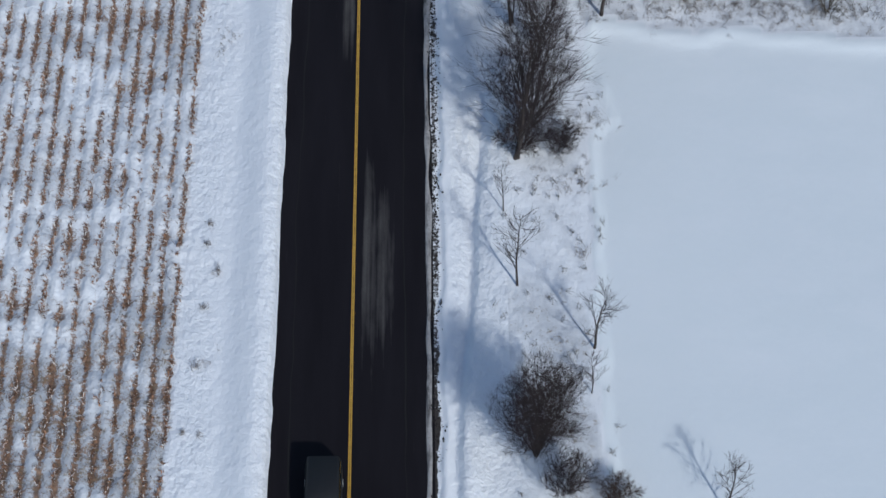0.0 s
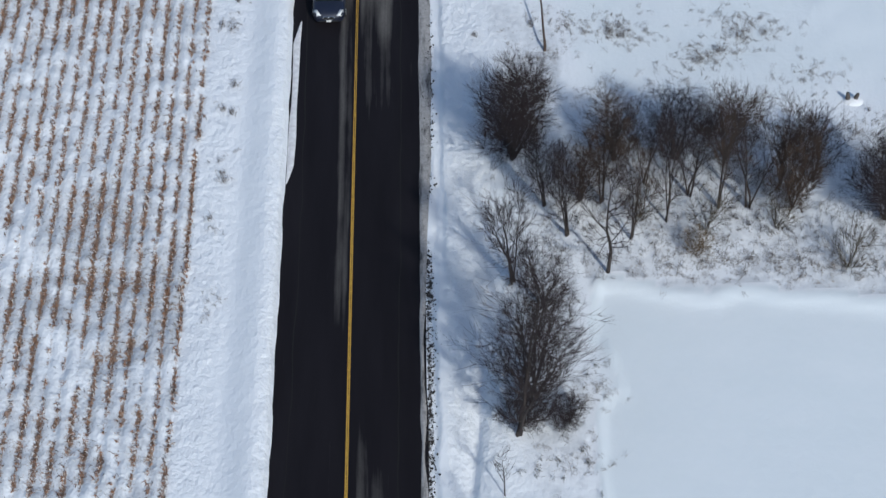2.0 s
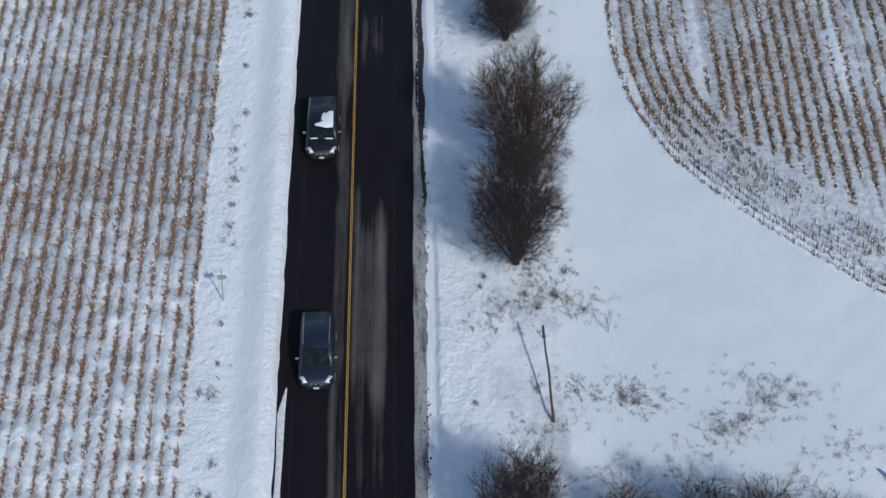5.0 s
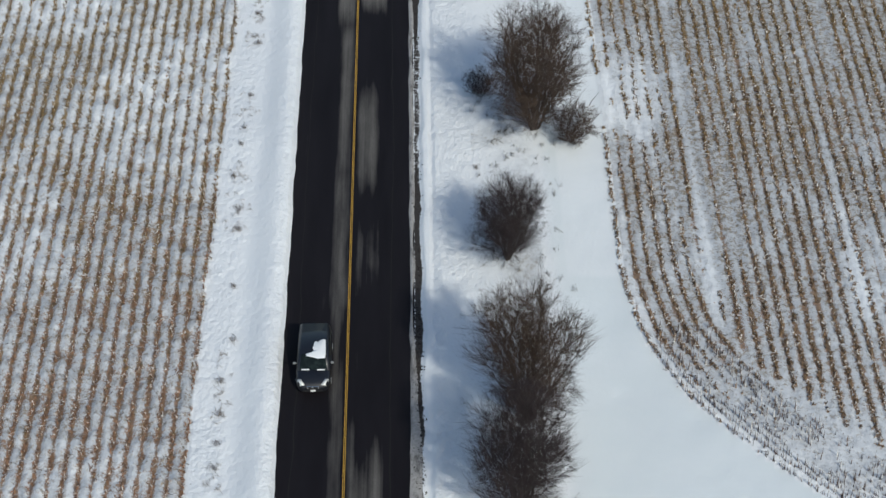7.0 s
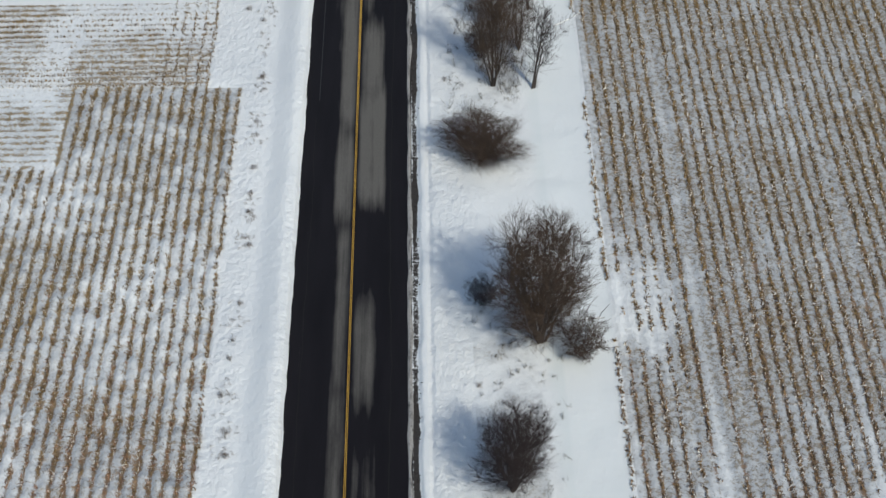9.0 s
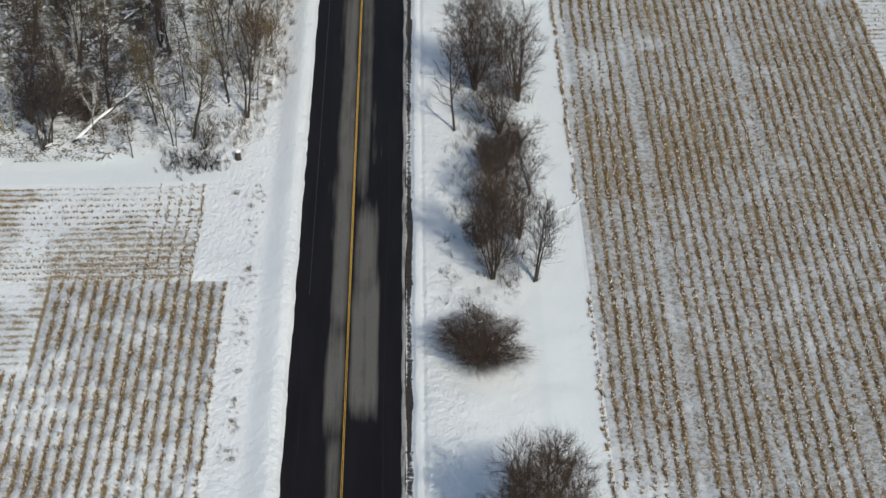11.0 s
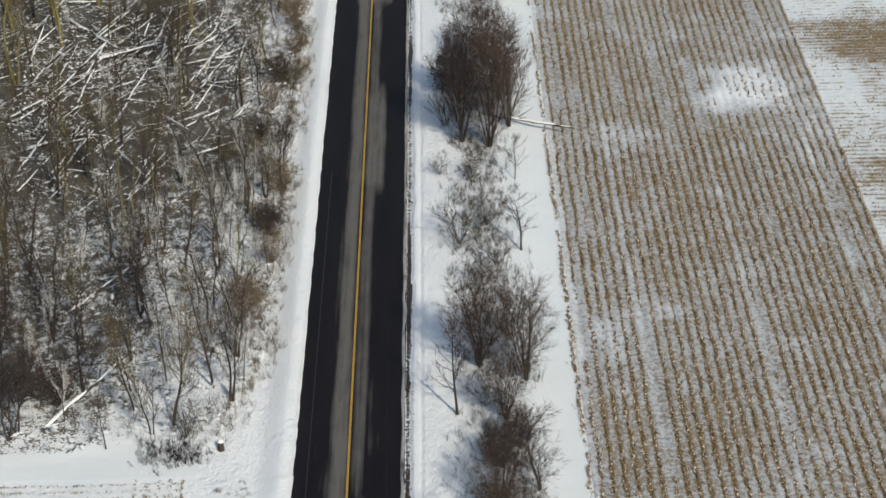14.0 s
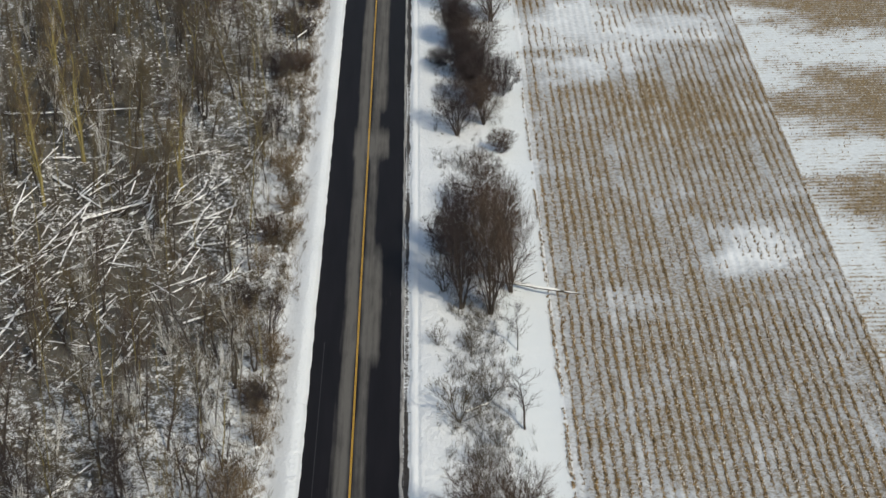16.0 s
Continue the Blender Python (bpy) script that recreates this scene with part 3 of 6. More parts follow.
# ---- slush left beside the pavement ----
def slush_strip(name, x0, x1, y0, y1, seed, height, label, material="slush", spread=0.0, point=0.0):
    ys = np.arange(y0, y1, 0.5)
    us = np.linspace(0, 1, 6)
    a = x0 + 0.10 * (vnoise(ys * 0, ys, 1.7, seed) - 0.5)
    b = x1 + spread * step(ys, 12, 26) * (1 - step(ys, 46, 62)) + (0.09 if point else 0.22) * (vnoise(ys * 0, ys, 2.6, seed + 1) - 0.6)
    if point:
        a = a + (b - a) * np.clip((ys - y1 + point) / point, 0, 1) * 0.9
        b = b - (b - a) * np.clip((y0 + 1.4 - ys) / 1.4, 0, 1) * 0.85
    verts = []
    for k, y in enumerate(ys):
        end = min(1.0, (y - y0) / 1.5, (y1 - y) / 1.5)
        for u in us:
            x = a[k] + (b[k] - a[k]) * u
            z = 0.012 + height * max(end, 0) * math.sin(math.pi * u) ** 0.6 * (0.5 + float(vnoise(x, y, 0.5, seed + 2)))
            verts.append((x, y, z if 0 < u < 1 else 0.004))
    m = len(us)
    faces = [(k * m + j, k * m + j + 1, (k + 1) * m + j + 1, (k + 1) * m + j) for k in range(len(ys) - 1) for j in range(m - 1)]
    return tagged(new(name, mesh_from(name, verts, faces, M[material], True)), label, "slush", kind="stuff")


slush_strip("slush_strip", 3.90, 4.20, -40, 330, 61, 0.05, "grey dirty slush lying along the pavement edge", spread=0.54)
slush_strip("snow_strip", -3.93, -3.50, 22.2, 36.4, 71, 0.05, "strip of crusted grey snow left on the asphalt", "old_snow", point=2.2)


def grit_clods():
    """Black clods of grit and soil thrown out by the plough, uncountable."""
    rng = np.random.default_rng(62)
    y = np.concatenate([rng.uniform(-30, 70, 5200), rng.uniform(70, 300, 5200)])
    keep = fbm(y * 0, y, 6.0, 63) + rng.uniform(-0.15, 0.15, len(y)) > 0.42
    y = y[keep]
    x = 4.42 + rng.normal(0, 0.17, len(y)) + 0.15 * (vnoise(y * 0, y, 3.0, 64) - 0.5)
    r = 0.015 + 0.065 * rng.uniform(0, 1, len(y)) ** 2.5
    z = fields(x, y)[0] + r * 0.3
    verts, faces = [], []
    for a, b, c, q in zip(x, y, z, r):
        k = len(verts)
        verts += [(a + q * rng.uniform(0.8, 1.4), b, c), (a, b + q * rng.uniform(0.8, 2.0), c), (a - q, b, c), (a, b - q * rng.uniform(0.8, 1.6), c), (a, b, c + q * 0.8)]
        faces += [(k, k + 1, k + 4), (k + 1, k + 2, k + 4), (k + 2, k + 3, k + 4), (k + 3, k, k + 4)]
    tagged(new("grit_clods", mesh_from("grit_clods", verts, faces, M["grit"], True)), "black clods of grit thrown along the pavement edge", "grit", kind="stuff")


grit_clods()


# ---- corn stubble ----
def stubble(name, places, rng, label, tall=0.28, many=(2, 4), leaves=2, material="straw", slant=0.9, bulk=1.0):
    """Cut corn stalks with a few broken leaves, as one mesh. places: (n, 2)."""
    places = np.asarray(places)
    n = len(places)
    zs = fields(places[:, 0], places[:, 1])[0] - 0.04
    verts, faces = [], []
    for (x, y), z in zip(places, zs):
        k = int(rng.integers(*many))
        for j in range(k):
            h = tall * rng.uniform(0.5, 1.35)
            r = rng.uniform(0.022, 0.042) * bulk
            a = rng.uniform(0, 6.28)
            lean = rng.uniform(0.0, slant) if j else rng.uniform(0, slant / 3)
            ox, oy = rng.normal(0, 0.05, 2)
            tx, ty = lean * h * math.cos(a), lean * h * math.sin(a)
            b = len(verts)
            for q in range(3):
                verts.append((x + ox + math.cos(a + 2.094 * q) * r, y + oy + math.sin(a + 2.094 * q) * r, z))
            verts.append((x + ox + tx, y + oy + ty, z + h * math.sqrt(max(0.1, 1 - lean * lean * 0.8))))
            faces += [(b, b + 1, b + 3), (b + 1, b + 2, b + 3), (b + 2, b, b + 3)]
        for _ in range(leaves):
            a, ln = rng.uniform(0, 6.283), rng.uniform(0.12, 0.34)
            c, sn, hz = math.cos(a), math.sin(a), z + rng.uniform(0.08, tall)
            b = len(verts)
            lw = 0.025 * bulk
            verts += [(x - sn * lw, y + c * lw, hz), (x + sn * lw, y - c * lw, hz + 0.01), (x + c * ln, y + sn * ln, hz - rng.uniform(-0.06, 0.14))]
            faces.append((b, b + 1, b + 2))
    return tagged(new(name, mesh_from(name, verts, faces, M[material])), label, "corn stubble", kind="stuff")


def husks(name, places, rng, label, share, spread, lift=0.10):
    """Dry leaves and broken stalks lying about the rows, uncountable."""
    p = places[rng.uniform(0, 1, len(places)) < share]
    p = p + rng.normal(0, spread, p.shape)
    n = len(p)
    z = fields(p[:, 0], p[:, 1])[0] + rng.uniform(0.0, lift, n)
    a, ln, wd = rng.uniform(0, 6.283, n), rng.uniform(0.12, 0.40, n), rng.uniform(0.012, 0.026, n)
    c, q = np.cos(a), np.sin(a)
    corners = [np.stack([p[:, 0] - q * wd, p[:, 1] + c * wd, z], 1), np.stack([p[:, 0] + q * wd, p[:, 1] - c * wd, z + 0.02], 1),
               np.stack([p[:, 0] + c * ln, p[:, 1] + q * ln, z + rng.uniform(0.0, 0.16, n)], 1)]
    verts = np.stack(corners, 1).reshape(-1, 3)
    faces = np.arange(3 * n).reshape(-1, 3).tolist()
    return tagged(new(name, mesh_from(name, verts, faces, M["stalk"])), label, "corn stubble", kind="stuff")


def along(x, y0, y1, gap, rng):
    y = np.arange(y0, y1, gap) + rng.uniform(-0.08, 0.08, len(np.arange(y0, y1, gap)))
    return np.stack([x + rng.normal(0, 0.075, len(y)) + 0.20 * (vnoise(y * 0 + x, y, 2.4, 35) - 0.5), y], 1)


def corn_fields():
    rng = np.random.default_rng(11)
    # left: rows along the road
    left = []
    for k in range(24):
        p = np.concatenate([along(LEFT_EDGE - k * ROW, -98, -30, 0.5, rng), along(LEFT_EDGE - k * ROW, -30, LEFT_END - 0.3, 0.17 if k else 0.12, rng)])
        bury = np.maximum((1 - 0.7 * step(p[:, 1], 20, 42)) * step(fbm(p[:, 0] + 0.5 * p[:, 1], p[:, 1] * 0.8, 2.2, 34), 0.58, 0.80), 0.85 * step(vnoise(p[:, 0] + 0.4 * p[:, 1], p[:, 1], 0.85, 33), 0.56, 0.80))
        keep = rng.uniform(0, 1, len(p)) < (0.95 if k else 1.0) - (0.92 if k else 0.75) * bury
        if k > 14:
            keep &= p[:, 1] < 103
        left.append(p[keep])
    husks("corn_husks", np.concatenate(left), rng, "dark dry corn leaves strewn over the snowy rows", 0.65, 0.17)
    left = np.concatenate(left)
    near = left[:, 1] < 72 + rng.normal(0, 12.0, len(left))
    stubble("corn_stubble", left[near], rng, "rows of cut brown corn stalks half buried in snow", 0.30, (3, 5), 4)
    stubble("corn_stubble", left[~near], rng, "rows of cut golden corn stalks half buried in snow", 0.30, (3, 5), 4, "gold_straw")
    # cross rows at its end
    cross = []
    for k in range(16):
        y = LEFT_END + 0.2 + k * 0.84
        x = np.arange(-46, -12.0, 0.16)
        p = np.stack([x, y + rng.normal(0, 0.04, len(x))], 1)
        keep = fbm(p[:, 0], p[:, 1], 6.0, 83) + rng.uniform(-0.25, 0.25, len(p)) > 0.40
        cross.append(p[keep])
    for k in range(5):
        p = along(-12.05 - k * ROW, LEFT_END, 127.5, 0.16, rng)
        cross.append(p[rng.uniform(0, 1, len(p)) < (0.95 if k == 0 else 0.7)])
    stubble("headland_stubble", np.concatenate(cross), rng, "short golden corn stubble in rows across the field end", 0.22, material="gold_straw", bulk=1.15)
    # right: headland rows follow the curved corner, inner rows run along the road
    right, corner = [], []
    line = []
    for (ax, ay), (bx, by) in zip(CORNER[1:], CORNER[2:]):
        m = max(2, int(math.hypot(bx - ax, by - ay) / 0.5))
        line += [(ax + (bx - ax) * i / m, ay + (by - ay) * i / m) for i in range(m)]
    line = np.array(line)
    for _ in range(12):
        line[1:-1] = (line[:-2] + 2 * line[1:-1] + line[2:]) / 4
    tang = np.gradient(line, axis=0)
    tang /= np.linalg.norm(tang, axis=1)[:, None]
    normal = np.stack([-tang[:, 1], tang[:, 0]], 1)
    for k in range(9):
        q = line + normal * (k * ROW * 0.6)
        seg = np.r_[0, np.cumsum(np.linalg.norm(np.diff(q, axis=0), axis=1))]
        s = np.arange(0, seg[-1], 0.17)
        p = np.stack([np.interp(s, seg, q[:, 0]), np.interp(s, seg, q[:, 1])], 1) + rng.normal(0, 0.05 if k < 3 else 0.13, (len(s), 2))
        p = p[(p[:, 1] > 25) & (p[:, 1] < 60 + rng.normal(0, 2.0, len(p)))]
        corner.append(p[rng.uniform(0, 1, len(p)) < (0.85 if k < 3 else 0.9 - 0.8 * step(fbm(p[:, 0], p[:, 1], 2.5, 86), 0.45, 0.62))])
    for k in range(6):
        q = line + normal * (k * ROW)
        seg = np.r_[0, np.cumsum(np.linalg.norm(np.diff(q, axis=0), axis=1))]
        d = np.arange(0, seg[-1], 0.15)
        p = np.stack([np.interp(d, seg, q[:, 0]), np.interp(d, seg, q[:, 1])], 1) + rng.normal(0, 0.05, (len(d), 2))
        p = p[(p[:, 1] > 57 + rng.normal(0, 2.0, len(p))) & (p[:, 1] < 72)]
        right.append(p[rng.uniform(0, 1, len(p)) < (0.9 if k > 1 else 0.6)])
    for k in range(33):
        p = np.concatenate([along(RIGHT_EDGE + k * ROW, 30, 180, 0.15, rng), along(RIGHT_EDGE + k * ROW, 180, 292, 0.24, rng)])
        cd = corner_distance(p[:, 0], p[:, 1])
        keep = np.where(p[:, 1] < 72, cd > 5.3, cd > -0.3)
        thin = fbm(p[:, 0], p[:, 1], 5.0, 85)
        for px, py, rx, ry in ((20.4, 86.0, 2.9, 7.5), (37.8, 194.0, 4.4, 6.0), (29.0, 257.0, 22.0, 13.0)):
            thin = thin + 0.30 * (np.hypot((p[:, 0] - px) / rx, (p[:, 1] - py) / ry) + 1.6 * (fbm(p[:, 0], p[:, 1], 5.0, 45) - 0.45) < 1)
        thin = thin + 0.5 * step(vnoise(np.full(len(p), k * 37.0), p[:, 1], 24.0, 46), 0.72, 0.88)
        keep &= thin + rng.uniform(-0.2, 0.2, len(p)) < (0.72 if k > 1 else 0.55)
        right.append(p[keep])
    stubble("headland_stubble", np.concatenate(corner), rng, "grey-brown corn stalks thick round the field corner", 0.66, (1, 3), 1, "stalk", 0.15)
    right = np.concatenate(right)
    far = []
    for k in range(150):
        x = np.arange(RIGHT_FAR + 0.3, 76, 0.36)
        x = x + rng.uniform(-0.1, 0.1, len(x))
        p = np.stack([x, 150.0 + k * 0.9 + rng.normal(0, 0.06, len(x))], 1)
        far.append(p[far_straw(p[:, 0], p[:, 1]) + rng.uniform(-0.35, 0.30, len(p)) > 0.25])
    stubble("far_stubble", np.concatenate(far), rng, "short golden stubble in close rows on the far field", 0.22, (2, 3), 2, "gold_straw", bulk=1.9)
    husks("corn_husks", right, rng, "dry corn leaves strewn between the rows", 0.5, 0.20)
    near = right[:, 1] < 84 + rng.normal(0, 8.0, len(right))
    stubble("corn_stubble", right[near], rng, "brown rows of cut corn stalks standing in thin snow", 0.30, (2, 4), 3, "brown_straw", bulk=1.7)
    stubble("corn_stubble", right[~near], rng, "long golden rows of cut corn stalks in thin snow", 0.30, (2, 4), 3, "gold_straw", bulk=1.7)


corn_fields()


# ---- bare trees and shrubs ----
class Wood:
    """Collects tapered branches into one mesh."""

    def __init__(self):
        self.v, self.f = [], []

    def tube(self, pts, r0, r1, sides):
        n, base = len(pts), len(self.v)
        for k, p in enumerate(pts):
            r = r0 + (r1 - r0) * k / (n - 1)
            d = (pts[min(k + 1, n - 1)] - pts[max(k - 1, 0)]).normalized()
            a = d.orthogonal().normalized()
            b = d.cross(a)
            for q in range(sides):
                w = 6.2832 * q / sides
                self.v.append(p + (a * math.cos(w) + b * math.sin(w)) * r)
        for k in range(n - 1):
            for q in range(sides):
                i, j = base + k * sides + q, base + k * sides + (q + 1) % sides
                self.f.append((i, j, j + sides, i + sides))

    def spike(self, p, tip, r):
        d = tip - p
        a = d.orthogonal().normalized() * r
        b = d.normalized().cross(a)
        i = len(self.v)
        self.v += [p + a, p - a * 0.5 + b * 0.87, p - a * 0.5 - b * 0.87, tip]
        self.f += [(i, i + 1, i + 3), (i + 1, i + 2, i + 3), (i + 2, i, i + 3)]


def sprig(w, p, tip, r, rng):
    """The finest twig: a single tapered sliver."""
    a = (tip - p).orthogonal().normalized()
    a.rotate(Matrix.Rotation(rng.uniform(0, 3.1416), 3, (tip - p).normalized()))
    i = len(w.v)
    w.v += [p + a * r, p - a * r, tip]
    w.f.append((i, i + 1, i + 2))


def bent(p, d, length, segs, rng, wander, lift):
    """A wandering line from p along d; lift bends it upwards."""
    pts, d = [p.copy()], d.normalized()
    for _ in range(segs):
        d = (d + Vector((rng.normal(0, wander), rng.normal(0, wander), rng.normal(0, wander) + lift))).normalized()
        pts.append(pts[-1] + d * (length / segs))
    return pts


def aside(d, angle, rng):
    """A direction that leaves d at that angle, on a random side."""
    o = d.orthogonal().normalized()
    o.rotate(Matrix.Rotation(rng.uniform(0, 6.283), 3, d))
    return (d * math.cos(angle) + o * math.sin(angle)).normalized()


def grow(seed, height, stems, tilt, limbs, twigs, sprigs, r0, low=0.2, reach=0.36, twig_len=0.13, sprig_len=0.075, lift=0.06, thick=1.0, middle=0.62, fork=(20, 55), fill=0):
    """A bare tree: stems from the ground fan out to a rounded, slightly ragged crown, with limbs, twigs and sprigs inside it. Returns timber and fine twigs."""
    rng = np.random.default_rng(seed)
    timber, fine = Wood(), Wood()
    ph = rng.uniform(0, 6.283, 3)

    def outside(p, slack=1.0):
        zf = p.z / height
        if zf < low * 0.6:
            return False
        u = (zf - middle) / (1 - middle) if zf > middle else (middle - zf) / (middle - low * 0.3)
        if u >= 1:
            return True
        az = math.atan2(p.y, p.x)
        rag = 1 + 0.18 * math.sin(2 * az + ph[0]) + 0.16 * math.sin(5 * az + 6 * zf + ph[1]) + 0.15 * math.sin(13 * zf + 3 * az + ph[2])
        return math.hypot(p.x, p.y) > slack * rag * reach * height * math.sqrt(1 - u ** (2.0 if zf > middle else 1.6))

    def room(p, d, most):
        for k in range(1, 9):
            if outside(p + d * (most * k / 8)):
                return most * (k - 1) / 8
        return most

    nodes = []
    bough = timber if stems > 1 else fine
    for s in range(stems):
        a = 2.4 * s + rng.uniform(-0.4, 0.4)
        t = radians(math.sqrt((s + 0.5) / stems) * rng.uniform(0.75, 1.1) * tilt) if stems > 1 else radians(rng.uniform(0, tilt))
        d = Vector((math.cos(a) * math.sin(t), math.sin(a) * math.sin(t), math.cos(t)))
        p = Vector((rng.normal(0, 0.10), rng.normal(0, 0.10), -0.1)) if stems > 1 else Vector((0, 0, -0.1))
        stem = bent(p, d, height, 8, rng, 0.07, lift * 0.4)
        grade = 1.0
        while outside(p + (stem[-1] - p) * grade) and grade > 0.35:
            grade *= 0.96
        grade *= rng.uniform(0.82, 0.98) if s else 0.97
        stem = [p + (q - p) * grade for q in stem]
        timber.tube(stem, r0 * rng.uniform(0.6, 1.0), r0 * 0.08, 6)
        for k in range(limbs):
            f = low + (0.97 - low) * ((k + rng.uniform(0, 1)) / limbs) ** 0.95
            i = min(int(f * 8), 7)
            q = stem[i].lerp(stem[i + 1], f * 8 - i)
            sd = (stem[i + 1] - stem[i]).normalized()
            way = aside(sd, radians(rng.uniform(*fork)), rng)
            ll = max(room(q, way, height * 0.34) * rng.uniform(0.7, 1.0), height * 0.06)
            limb = bent(q, way, ll, 3, rng, 0.12, lift)
            bough.tube(limb, r0 * 0.32 * (1.1 - 0.6 * f), r0 * 0.05, 3)
            nodes += limb[1:] + [q]
            for m in range(twigs):
                g = 0.15 + 0.85 * (m + rng.uniform(0, 1)) / twigs
                i2 = min(int(g * 3), 2)
                q2 = limb[i2].lerp(limb[i2 + 1], min(g * 3 - i2, 1))
                d2 = (limb[i2 + 1] - limb[i2]).normalized()
                tl = height * twig_len * rng.uniform(0.5, 1.25)
                d3 = aside(d2, radians(rng.uniform(15, 50)), rng)
                d3.z += 0.3
                d3.normalize()
                if outside(q2 + d3 * tl, rng.choice((1.0, 1.06, 1.15, 1.3))):
                    tl = max(room(q2, d3, tl), height * 0.03)
                tip = q2 + d3 * tl
                fine.spike(q2, tip, 0.012 * thick)
                for e in range(sprigs):
                    q3 = q2.lerp(tip, rng.uniform(0.1, 0.95))
                    d4 = aside(d3, radians(rng.uniform(15, 50)), rng)
                    d4.z += 0.25
                    sprig(fine, q3, q3 + d4 * height * sprig_len * rng.uniform(0.4, 1.3), 0.009 * thick, rng)
    # fine growth fills the heart of the crown and thins out towards its rim, each spray carried by the nearest limb below it
    near = np.array([q[:] for q in nodes])
    done, tries = 0, 0
    while done < fill and tries < fill * 6:
        tries += 1
        t = Vector((rng.uniform(-1, 1) * reach * height * 1.2, rng.uniform(-1, 1) * reach * height * 1.2, rng.uniform(low * 0.8, 0.99) * height))
        out = t - Vector((0, 0, height * (middle - 0.12)))
        if outside(t) or outside(t + out * 0.3) and rng.uniform() < 0.6 or outside(t + out * 0.9) and rng.uniform() < 0.2:
            continue
        gap = np.linalg.norm(near - np.array(t[:]), axis=1) + np.clip(near[:, 2] - t.z + 0.15, 0, 9) * 2.0
        i = int(np.argmin(gap))
        if gap[i] > height * 0.3:
            continue
        done += 1
        q = nodes[i]
        fine.spike(q, t, 0.010 * thick)
        d3 = ((t - q).normalized() + Vector((t.x, t.y, 0)) * (0.5 / (reach * height)) + Vector((0, 0, 0.5))).normalized()
        for e in range(sprigs):
            q3 = q.lerp(t, rng.uniform(0.35, 1.0))
            d4 = aside(d3, radians(rng.uniform(6, 42)), rng)
            sprig(fine, q3, q3 + d4 * height * sprig_len * rng.uniform(0.6, 2.3), 0.008 * thick, rng)
    return timber, fine


def tree_kind(name, timber_name, timber_mat, twig_mat, **spec):
    timber, fine = grow(**spec)
    a = mesh_from(timber_name, timber.v, timber.f, timber_mat, True)
    b = mesh_from("crown", fine.v, fine.f, twig_mat)
    co = np.array([v[:] for v in timber.v + fine.v])
    top = float(co[:, 2].max())
    wide = float(np.percentile(np.hypot(co[:, 0], co[:, 1]), 96.5) * 2)
    return name, timber_name, a, b, top, wide


